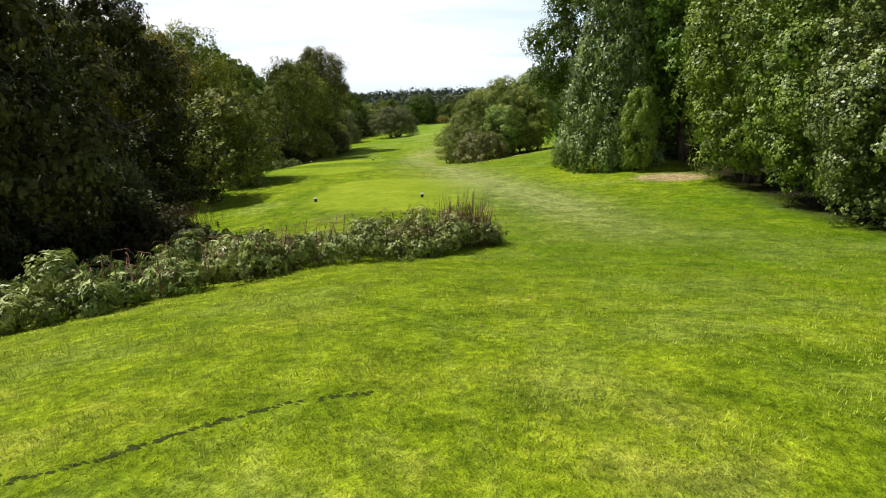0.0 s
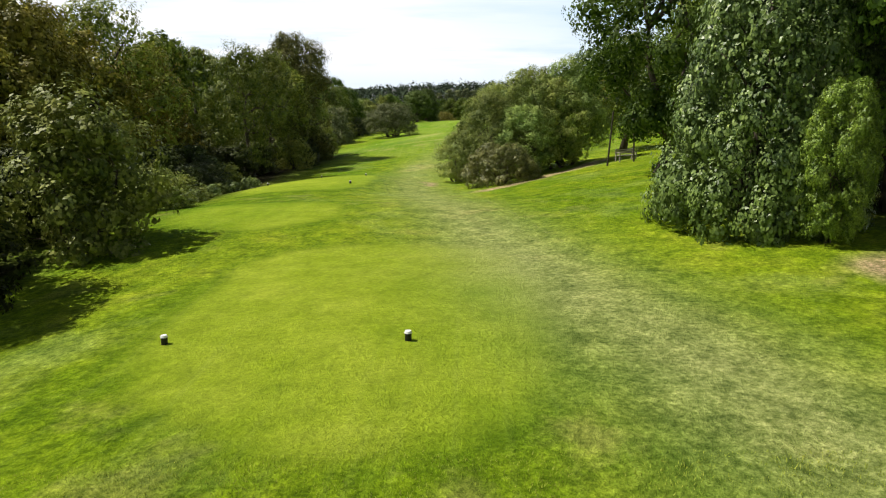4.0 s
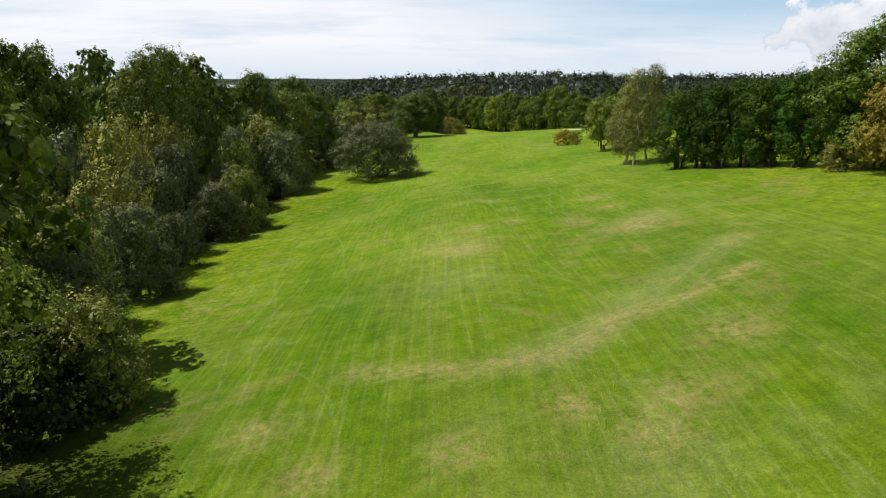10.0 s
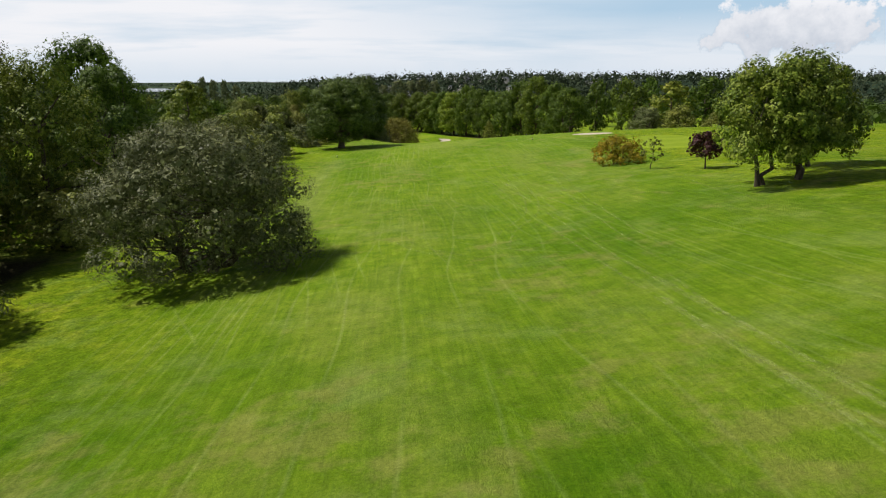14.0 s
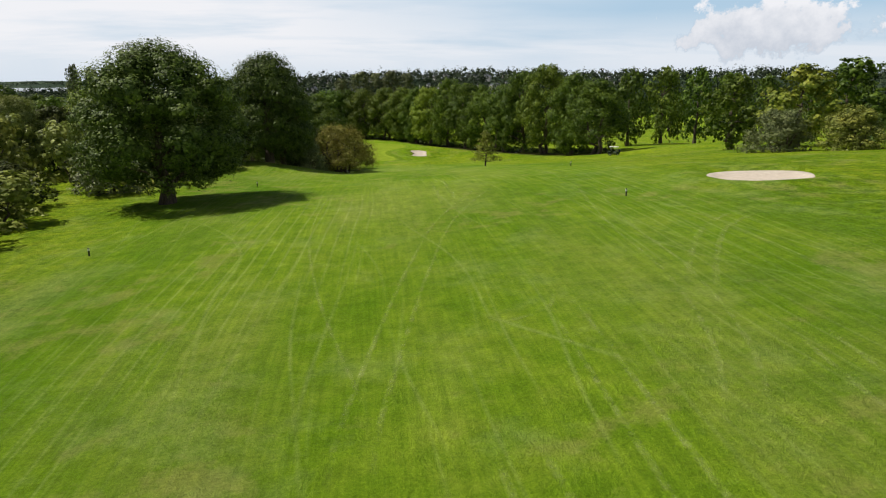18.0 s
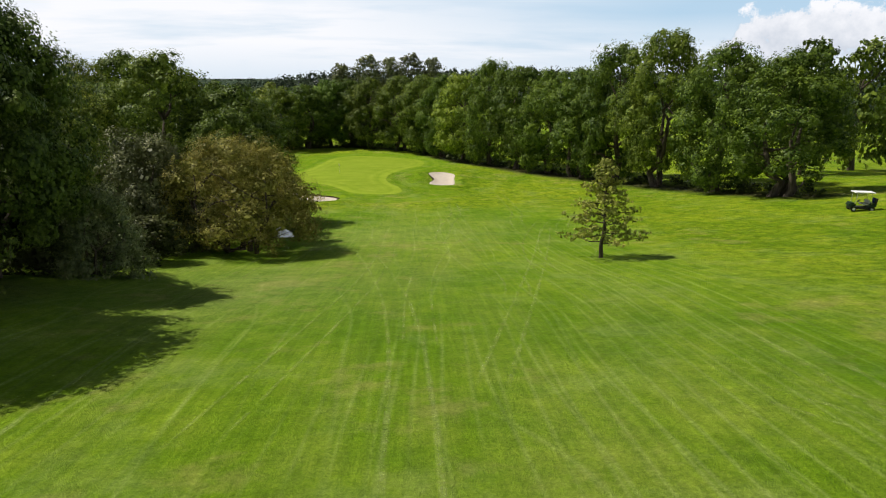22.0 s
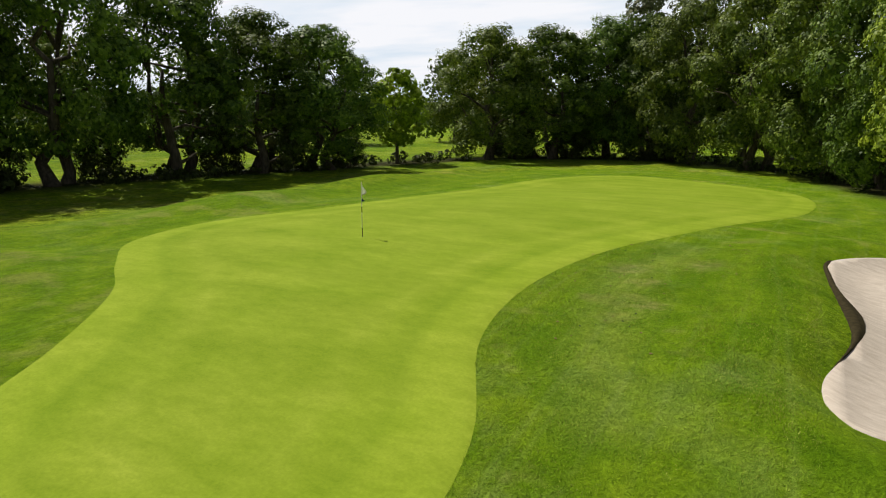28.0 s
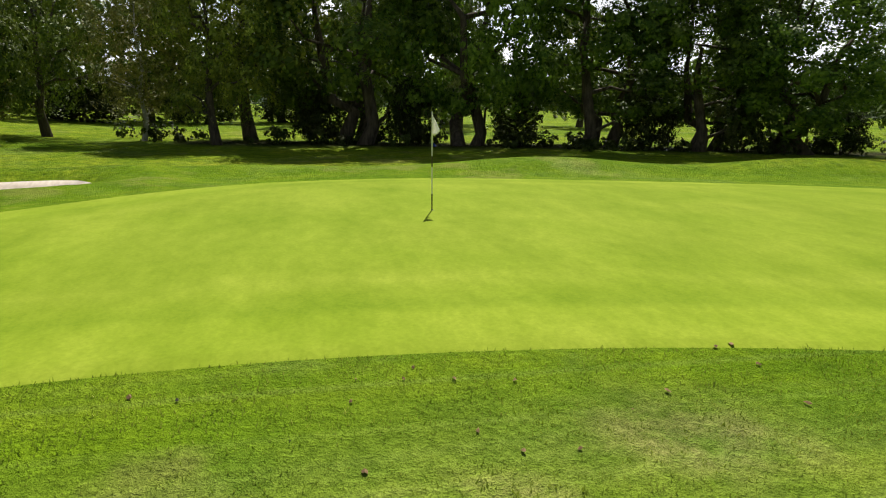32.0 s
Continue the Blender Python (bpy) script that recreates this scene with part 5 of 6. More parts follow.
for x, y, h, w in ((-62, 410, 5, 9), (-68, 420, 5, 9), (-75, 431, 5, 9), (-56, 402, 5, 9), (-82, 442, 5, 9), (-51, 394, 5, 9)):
    place("shade_bush", x, y, h, w, label="thicket with leaves coloured shade-black at the foot of the wood", name="thicket", category="bush", group="thickets beyond the green")
for x, y, h, w in ((-36.5, 436.5, 15, 9), (-43, 424, 15, 9)):
    place("ash", x, y, h, w, label="dark leafy tree with a slim trunk by the green", name="tree", group="trees by the green")
place("bright_tree", -27, 486.3, 10.2, 7, label="young bright green tree standing in the open", name="young_tree")
place("birch", -40.5, 431, 15, 7, label="tall tree with pale smooth stems", name="pale_tree")
place("olive_tree", -36, 420.5, 9, 8, label="yellowing leafy bush at the edge of the trees", name="bush", category="bush")
for k, x, y, h, w in (("oak_far", 72, 430, 20.5, 13), ("oak_far", 84, 436, 21, 13), ("oak_far", 96, 440, 21.5, 13), ("oak_far", 108, 444, 21, 13), ("oak_far", 121, 446, 21, 13), ("oak_far", 134, 446, 20.5, 13), ("oak_far", 148, 440, 20, 14)):
    place(k, x, y, h, w, label="tall oak in the row across the next fairway", name="oak_tree", group="oaks across the next fairway")
for k, x, y, h, w in (("oak_far", 78, 352, 13, 14), ("ash_far", 66, 346, 12, 12), ("oak_far", 59, 352, 11.5, 11), ("sallow_bush", 55, 333, 5.5, 9), ("scrub", 60, 326, 5, 8), ("scrub", 64, 314, 3, 8), ("oak_far", 88, 336, 12, 13), ("ash_far", 96, 352, 12.5, 14), ("scrub", 66, 300, 2.6, 8), ("oak_far", 104, 310, 14, 13), ("ash_far", 92, 286, 13, 12), ("oak_far", 84, 262, 14, 12), ("oak_far", 70, 240, 14, 13)):
    place(k, x, y, h, w, label="green tree beyond the neighbouring green", name="tree", group="trees beyond the neighbouring green")
for k, x, y, h, w in (("oak_far", -75, 425, 16, 14), ("oak_far", -84, 440, 17, 14), ("oak_far", -80, 462, 17, 15), ("ash_far", -76, 480, 16, 14), ("oak_far", -72, 500, 16, 14), ("oak_far", -62, 522, 17, 14), ("oak_far", -48, 540, 17, 14), ("ash_far", -34, 552, 17, 14), ("oak_far", -18, 560, 17, 15), ("oak_far", 0, 566, 17, 15), ("oak_far", 20, 562, 17, 14),
                      ("oak_far", 40, 556, 18, 15), ("ash_far", 60, 546, 18, 15), ("oak_far", 82, 540, 18, 15), ("oak_far", 104, 536, 18, 15), ("oak_far", 128, 530, 18, 15), ("ash_far", -66, 405, 14, 13), ("oak_far", -58, 390, 14, 13)):
    place(k, x, y, h, w, label="oak in the belt of trees beyond the next fairway", name="oak_tree", group="oaks beyond the next fairway")
for x, y, h in ((-8, 520, 22), (-2, 523, 24.5), (4, 525, 24), (10, 522, 25), (16, 524, 24)):
    place("poplar", x, y, h, 9, label="tall grey-green poplar above the oaks", name="poplar_tree", group="poplars")

for x, y, h in ((-73, 449, 24), (-76, 444, 25), (-79, 452, 23), (-70, 455, 24), (-67, 461, 22)):
    place("poplar", x, y, h, 4.6, label="slender tall poplar standing above the far trees", name="poplar_tree", group="slender poplars")

# young tree alone on the approach, its boughs in tiers
def tiered_tree():
    rng = np.random.default_rng(41)
    top = holder("young_oak_tree", pose(22.9, 369, float(height(22.9, 369)) - 0.05), "young tree with tiered open branches on the fairway", "tree")
    v, f, clumps = [], [], []
    tube(v, f, crooked(rng, (0, 0, -0.2), (0.1, 0, 6.4), 6, 0.01), [0.16, 0.13, 0.11, 0.09, 0.07, 0.04, 0.015], 8)
    for i in range(34):
        u = i / 33
        z = 1.0 + 5.2 * u
        reach = 2.75 * (1 - u) ** 0.8 * rng.uniform(0.75, 1.1) + 0.3
        a = i * 2.4 + rng.uniform(-0.3, 0.3)
        end = Vector((reach * math.cos(a), reach * math.sin(a), z + reach * 0.08))
        tube(v, f, crooked(rng, (0, 0, z), end, 3, 0.04), [0.05, 0.035, 0.025, 0.01], 5)
        for k in range(4):
            t = 0.35 + 0.65 * k / 3
            c = Vector((0, 0, z)).lerp(end, t) + Vector(rng.normal(0, 0.12, 3))
            clumps.append((c.x, c.y, c.z, 0.5 - 0.18 * u, 0.5 - 0.18 * u, 0.2))
    mesh_object("trunk", v, f, BARK["oak"], top)
    me = leaf_mesh("crown", foliage(rng, clumps, 130, 0.07, 0, 0.3, 0.5), LEAF["scrub"])
    new("crown", me).parent = top


tiered_tree()


# far woods: low rounded crowns over the country beyond, one mass
def far_woods():
    rng = np.random.default_rng(51)
    rows = []
    for _ in range(5000):
        a, r = rng.uniform(-1.1, 1.1), 330 + 1200 * rng.random() ** 1.4
        x, y = r * math.sin(a), 300 + r * math.cos(a)
        if abs(x - 30) < 190 and y < 590:
            continue
        if noise.noise((x * 0.006, y * 0.006, 3.1)) < -0.12:
            continue
        rows.append((x, y, rng.uniform(4, 7.5) * (1.0 if r < 900 else 1.5)))
    for _ in range(2600):
        a, r = rng.uniform(-0.8, 0.9), rng.uniform(880, 1240)
        rows.append((r * math.sin(a), 300 + r * math.cos(a), rng.uniform(3.5, 7.5)))
    for _ in range(1500):
        a, r = rng.uniform(-0.7, 0.0), rng.uniform(2000, 3700)
        x, y = r * math.sin(a), 300 + r * math.cos(a)
        if -1500 < x < -600 and 2150 < y < 3050 or noise.noise((x * 0.003, y * 0.003, 8.1)) < -0.3:
            continue
        rows.append((x, y, rng.uniform(5, 8.5)))
    for i in range(260):
        y = rng.uniform(60, 600)
        rows.append((rng.uniform(-190, -80) - (0 if y < 400 else 20), y, rng.uniform(5, 7)))
        rows.append((rng.uniform(110, 260) + (0 if y < 400 else 60), y, rng.uniform(5, 7)))
    c = np.array(rows)
    zz = land(c[:, 0], c[:, 1])
    near = np.hypot(c[:, 0], c[:, 1] - 300) < 520
    clumps = np.stack([c[:, 0], c[:, 1], zz + c[:, 2] * 1.0, c[:, 2], c[:, 2], c[:, 2] * 1.05], 1)
    me = leaf_mesh("far_woods", foliage(rng, clumps[near], 70, 0.5, 0.85, heart=24, hs=0.9), LEAF["far"])
    tagged(new("far_woods", me), "mixed green woodland round the golf course", "woodland", kind="stuff")
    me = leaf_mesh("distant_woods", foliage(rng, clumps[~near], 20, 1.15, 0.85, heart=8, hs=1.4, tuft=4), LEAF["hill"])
    tagged(new("distant_woods", me), "distant woodland in haze-greyed dark green below the hills", "woodland", kind="stuff")


far_woods()


# undergrowth at the foot of the oaks, the shade there put into its leaf colour
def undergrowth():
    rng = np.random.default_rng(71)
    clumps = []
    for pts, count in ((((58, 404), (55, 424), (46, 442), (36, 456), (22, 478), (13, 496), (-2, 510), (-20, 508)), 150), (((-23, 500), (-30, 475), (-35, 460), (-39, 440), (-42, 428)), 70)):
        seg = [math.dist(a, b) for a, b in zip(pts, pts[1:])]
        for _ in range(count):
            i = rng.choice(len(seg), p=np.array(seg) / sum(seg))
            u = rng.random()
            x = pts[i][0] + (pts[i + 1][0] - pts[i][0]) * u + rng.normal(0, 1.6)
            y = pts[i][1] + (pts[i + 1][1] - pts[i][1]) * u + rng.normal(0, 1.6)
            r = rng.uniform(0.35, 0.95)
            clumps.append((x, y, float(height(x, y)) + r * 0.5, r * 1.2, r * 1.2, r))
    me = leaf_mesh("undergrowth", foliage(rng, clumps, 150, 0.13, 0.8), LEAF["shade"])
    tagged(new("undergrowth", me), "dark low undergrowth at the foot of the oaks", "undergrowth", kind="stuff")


undergrowth()


# the town across the valley, its houses and the masts of the harbour
def town():
    rng = np.random.default_rng(81)
    walls, wf, roofs, rf = [], [], [], []
    for i in range(110):
        a = rng.normal(0.02, 0.16)
        r = rng.uniform(860, 1220)
        x, y = r * math.sin(a), 300 + r * math.cos(a)
        z = float(land(np.array([x]), np.array([y]))[0]) + rng.uniform(0, 4)
        w, d, h = rng.uniform(6, 11), rng.uniform(5, 7), rng.uniform(4, 6)
        t = rng.uniform(0, 3.14)
        c, s = math.cos(t), math.sin(t)
        b = len(walls)
        for zz in (z - 3, z + h):
            for u, v in ((-w, -d), (w, -d), (w, d), (-w, d)):
                walls.append((x + u * c / 2 - v * s / 2, y + u * s / 2 + v * c / 2, zz))
        wf += [(b, b + 1, b + 5, b + 4), (b + 1, b + 2, b + 6, b + 5), (b + 2, b + 3, b + 7, b + 6), (b + 3, b, b + 4, b + 7)]
        b = len(roofs)
        for u, v, zz in ((-w, -d, 0), (w, -d, 0), (w, d, 0), (-w, d, 0), (-w, 0, 3.5), (w, 0, 3.5)):
            roofs.append((x + u * c / 1.9 - v * s / 1.9, y + u * s / 1.9 + v * c / 1.9, z + h + zz * 0.6))
        rf += [(b, b + 1, b + 5, b + 4), (b + 2, b + 3, b + 4, b + 5), (b + 1, b + 2, b + 5), (b + 3, b, b + 4)]
    tagged(mesh_object("distant_town_walls", walls, wf, bpy.data.materials["far_render"], smooth=False), "pale rendered houses of a far town", "town", kind="stuff")
    tagged(mesh_object("distant_town_roofs", roofs, rf, bpy.data.materials["far_slate"], smooth=False), "grey slate roofs of a far town", "town", kind="stuff")
    v, f = [], []
    for i in range(20):
        a, r = rng.uniform(0.04, 0.20), rng.uniform(760, 860)
        x, y = r * math.sin(a), 300 + r * math.cos(a)
        z = float(land(np.array([x]), np.array([y]))[0])
        tube(v, f, ((x, y, z), (x, y, z + rng.uniform(16, 24))), (0.22, 0.15), 4)
    tagged(mesh_object("harbour_masts", v, f, bpy.data.materials["far_render"]), "white yacht masts in a far harbour", "masts", kind="stuff")


for mat_name, c in (("far_render", (0.46, 0.45, 0.43)), ("far_slate", (0.10, 0.11, 0.13))):
    m, n, l, bs = material(mat_name, 0.8, 0.2)
    l.new(ramp_node(n, l, noise_node(n, l, 0.02, 2), [(0.3, tuple(q * 0.8 for q in c)), (0.7, tuple(q * 1.15 for q in c))]), bs.inputs["Base Color"])
town()

# ---- furniture of the course ----
def plain(name, color, rough=0.6, spec=0.3, metal=0.0, vary=0.12, scale=20):
    m, n, l, bs = material(name, rough, spec)
    bs.inputs["Metallic"].default_value = metal
    v = noise_node(n, l, scale, 4, 0.6)
    l.new(ramp_node(n, l, v, [(0.3, tuple(c * (1 - vary) for c in color)), (0.7, tuple(min(1, c * (1 + vary)) for c in color))]), bs.inputs["Base Color"])
    return m


WHITE = plain("white_paint", (0.78, 0.78, 0.75))
BLACK = plain("black_plastic", (0.015, 0.015, 0.017), 0.45)
STEEL = plain("steel", (0.55, 0.55, 0.55), 0.35, 0.5, 0.8)
TIMBER = plain("weathered_timber", (0.30, 0.27, 0.23), 0.85, 0.2, 0, 0.3)
DARKWOOD = plain("dark_timber", (0.06, 0.05, 0.04), 0.85, 0.2, 0, 0.3)
BLUE = plain("blue_cloth", (0.02, 0.04, 0.22), 0.8)
GREENP = plain("dark_green_paint", (0.012, 0.03, 0.018), 0.4)
GREY = plain("grey_vinyl", (0.45, 0.44, 0.42), 0.7)


def block(bm, x0, y0, z0, x1, y1, z1, m=None, bevel=0.0):
    r = bmesh.ops.create_cube(bm, size=1)["verts"]
    bmesh.ops.transform(bm, matrix=Matrix.LocRotScale(((x0 + x1) / 2, (y0 + y1) / 2, (z0 + z1) / 2), None, (x1 - x0, y1 - y0, z1 - z0)), verts=r)
    if bevel:
        es = list({e for v in r for e in v.link_edges})
        r = [v for v in bmesh.ops.bevel(bm, geom=es, offset=bevel, segments=2, affect="EDGES")["verts"]] or r
    if m is not None:
        bmesh.ops.transform(bm, matrix=m, verts=list({v for v in r}))


def rod(bm, a, b, r1, r2=None, n=10):
    a, b = Vector(a), Vector(b)
    m = Matrix.Translation((a + b) / 2) @ (b - a).to_track_quat("Z", "Y").to_matrix().to_4x4()
    bmesh.ops.create_cone(bm, cap_ends=True, segments=n, radius1=r1, radius2=r1 if r2 is None else r2, depth=(b - a).length, matrix=m)


def on_land(x, y, turn=0, lift=0.0):
    return pose(x, y, float(land(np.array([x]), np.array([y]))[0]) + lift, 0, 0, turn)


# tee markers: white-topped short posts
first = None
for x, y in ((-5.43, 32.1), (-0.17, 31.55), (-13.3, 69.6), (-6.5, 66.2), (-11.6, 82), (-7.3, 81.2)):
    if first is None:
        first = holder("tee_marker", on_land(x, y), "short dark tee marker post with a white cap", "tee marker", "tee markers")
        bm = bmesh.new()
        rod(bm, (0, 0, -0.03), (0, 0, 0.16), 0.072, 0.07, 14)
        part("post", bm, BLACK, first)
        bm = bmesh.new()
        rod(bm, (0, 0, 0.16), (0, 0, 0.205), 0.082, 0.06, 14)
        part("cap", bm, WHITE, first, "white cap")
    else:
        copy_thing(first, on_land(x, y))

# flagstick
pin = holder("flagstick", on_land(-2.05, 444.5, 0, 0.03), "white golf flag on a striped pole standing in the hole", "flag")
for a, b, m, lab in ((-0.1, 0.36, DARKWOOD, "dark lower band"), (0.36, 0.95, WHITE, "white band"), (0.95, 1.18, DARKWOOD, "dark band"), (1.18, 2.12, WHITE, "white band")):
    bm = bmesh.new()
    rod(bm, (0, 0, a), (0, 0, b), 0.014, 0.014, 8)
    part("pole", bm, m, pin, lab)


def cloth(name, z0, z1, reach, mat, lab):
    bm = bmesh.new()
    rows = []
    for i in range(9):
        t = i / 8
        row = []
        for k in range(7):
            u = k / 6
            z = z1 + (z0 - z1) * t
            w = reach * (0.25 + 0.75 * min(1.0, t * 1.6)) * (1.0 if t < 0.8 else 1.0 - 0.6 * (t - 0.8) / 0.2) * u
            fold = 0.035 * math.sin(u * 9 + t * 2.5) * u
            row.append(bm.verts.new((w * 0.62 - fold * 0.78, w * 0.78 + fold * 0.62, z - u * 0.14 * (1 - t))))
        rows.append(row)
    for i in range(8):
        for k in range(6):
            bm.faces.new((rows[i][k], rows[i + 1][k], rows[i + 1][k + 1], rows[i][k + 1])).smooth = True
    bmesh.ops.solidify(bm, geom=bm.faces[:], thickness=0.004)
    return part(name, bm, mat, pin, lab)


cloth("flag", 1.62, 2.10, 0.20, WHITE, "limp white flag")
cloth("pennant", 1.38, 1.57, 0.12, BLUE, "small blue pennant")
bm = bmesh.new()
bmesh.ops.create_circle(bm, cap_ends=True, segments=20, radius=0.054, matrix=Matrix.Translation((0, 0, 0.004)))
part("cup", bm, BLACK, pin, "dark hole")

# distance stakes
stake = None
for x, y in ((-13.5, 290), (20.1, 293.8), (24.7, 322.6), (-8.5, 318.5)):
    if stake is None:
        stake = holder("marker_stake", on_land(x, y), "short black and white distance stake in the grass", "stake", "distance stakes")
        bm = bmesh.new()
        block(bm, -0.04, -0.04, -0.1, 0.04, 0.04, 0.5, bevel=0.008)
        part("post", bm, BLACK, stake)
        bm = bmesh.new()
        block(bm, -0.044, -0.044, 0.32, 0.044, 0.044, 0.45, bevel=0.006)
        part("band", bm, WHITE, stake, "white band")
    else:
        copy_thing(stake, on_land(x, y))


def wheel(parent, x, y, r=0.23):
    bm = bmesh.new()
    rod(bm, (x - 0.1, y, r), (x + 0.1, y, r), r, r, 20)
    t = part("wheel", bm, BLACK, parent)
    bm = bmesh.new()
    rod(bm, (x - 0.108, y, r), (x + 0.108, y, r), r * 0.55, r * 0.55, 16)
    part("rim", bm, WHITE, t, "white wheel rim")


def golf_cart():
    c = holder("golf_cart", on_land(53, 387.6, 78), "small two-seat golf cart with a white roof parked on the grass", "golf cart")
    bm = bmesh.new()
    block(bm, -0.56, -1.1, 0.22, 0.56, 1.1, 0.42, bevel=0.06)
    part("chassis", bm, BLACK, c)
    bm = bmesh.new()
    block(bm, -0.56, 0.62, 0.40, 0.56, 1.18, 0.82, bevel=0.12)
    part("front_cowl", bm, GREENP, c)
    bm = bmesh.new()
    block(bm, -0.58, -1.15, 0.42, 0.58, -0.45, 0.80, bevel=0.1)
    part("rear_body", bm, GREENP, c)
    bm = bmesh.new()
    block(bm, -0.52, -0.5, 0.62, 0.52, 0.05, 0.76, bevel=0.05)
    part("seat", bm, GREY, c, "pale vinyl seat")
    bm = bmesh.new()
    block(bm, -0.52, -0.56, 0.76, 0.52, -0.44, 1.12, bevel=0.05)
    part("backrest", bm, GREY, c)
    for x in (-0.53, 0.53):
        for y, lean in ((0.72, -0.12), (-0.72, 0.06)):
            bm = bmesh.new()
            rod(bm, (x, y, 0.7), (x, y + lean, 1.78), 0.02)
            part("roof_post", bm, STEEL, c)
        for y in (-0.8, 0.78):
            wheel(c, x * 0.92, y)
    bm = bmesh.new()
    block(bm, -0.6, -0.95, 1.76, 0.6, 0.85, 1.84, bevel=0.035)
    part("roof", bm, WHITE, c, "white roof")
    bm = bmesh.new()
    rod(bm, (-0.25, 0.62, 0.75), (-0.25, 0.35, 1.0), 0.018)
    part("steering_column", bm, BLACK, c)
    bm = bmesh.new()
    bmesh.ops.create_cone(bm, cap_ends=True, segments=18, radius1=0.17, radius2=0.17, depth=0.03, matrix=Matrix.Translation((-0.25, 0.34, 1.01)) @ Matrix.Rotation(radians(-45), 4, "X"))
    part("steering_wheel", bm, BLACK, c)
    for x, m in ((-0.22, BLACK), (0.22, BLUE)):
        bm = bmesh.new()
        rod(bm, (x, -1.12, 0.45), (x, -1.22, 1.25), 0.13, 0.15, 12)
        part("golf_bag", bm, m, c, "upright golf bag")


golf_cart()


def bench():
    b = holder("bench", on_land(13.9, 70.2, 25), "weathered slatted wooden bench under the trees", "bench")
    for y in (-0.18, -0.06, 0.06, 0.18):
        bm = bmesh.new()
        block(bm, -0.85, y - 0.05, 0.42, 0.85, y + 0.05, 0.46, bevel=0.008)
        part("seat_slat", bm, TIMBER, b)
    for z in (0.58, 0.70, 0.82):
        bm = bmesh.new()
        block(bm, -0.85, 0.24, z - 0.045, 0.85, 0.28, z + 0.045, bevel=0.008)
        part("back_slat", bm, TIMBER, b)
    for x in (-0.75, 0.75):
        for y, top in ((-0.2, 0.62), (0.26, 0.9)):
            bm = bmesh.new()
            block(bm, x - 0.04, y - 0.04, -0.05, x + 0.04, y + 0.04, top, bevel=0.008)
            part("leg", bm, TIMBER, b)
        bm = bmesh.new()
        block(bm, x - 0.05, -0.26, 0.62, x + 0.05, 0.28, 0.66, bevel=0.008)
        part("armrest", bm, TIMBER, b)


bench()
for x, y, lean, h in ((12.0, 68.0, 0.25, 3.9), (13.9, 67.9, -0.2, 3.6)):
    bm = bmesh.new()
    rod(bm, (0, 0, -0.3), (lean, 0.1, h), 0.07, 0.055, 10)
    bmesh.ops.transform(bm, matrix=on_land(x, y), verts=bm.verts[:])
    tagged(part("wooden_post", bm, DARKWOOD), "leaning dark wooden pole beside the bench", "post", "poles by the bench")


def rake(x, y, turn):
    r = holder("bunker_rake", on_land(x, y, turn, 0.10), "bunker rake lying on the sand", "rake")
    bm = bmesh.new()
    rod(bm, (0, 0, 0.02), (1.7, 0, 0.10), 0.014)
    part("handle", bm, DARKWOOD, r)
    bm = bmesh.new()
    block(bm, -0.03, -0.28, 0.0, 0.02, 0.28, 0.05, bevel=0.006)
    part("head", bm, BLACK, r)


rake(-1.0, 421.8, 30)
rake(-2.6, 420.6, 165)
rake(14.6, 436.5, -6)

# dark turf lip above the deep side of each bunker
LIP = plain("cut_turf", (0.035, 0.028, 0.012), 0.95, 0.1, 0, 0.5, 9)


def lip(ring, a, b, tall):
    v, f = [], []
    pts = [ring[i % len(ring)] for i in range(a, b + 1)]
    c = ring.mean(0)
    for i, p in enumerate(pts):
        inw = (c - p) / np.linalg.norm(c - p)
        k = math.sin(math.pi * i / (len(pts) - 1)) ** 0.5
        h = tall * k * (1 + 0.25 * math.sin(i * 1.7))
        z = float(land(np.array([p[0]]), np.array([p[1]]))[0])
        for off, dz in ((0.22, 0.02), (0.10, 0.02 + h * 0.6), (-0.02, 0.05 + h), (-0.22, 0.04 + h * 0.7), (-0.42, -0.02)):
            q = p + inw * off
            v.append((q[0], q[1], z + dz))
    for i in range(len(pts) - 1):
        for k in range(4):
            f.append((i * 5 + k, i * 5 + k + 1, i * 5 + k + 6, i * 5 + k + 5))
    return tagged(mesh_object("bunker_lip", v, f, LIP), "dark cut turf edge along the bunker", "edging", kind="structure")


lip(BUNKER_L, 18, 40, 0.22)
lip(BUNKER_R, 44, 60, 0.11)


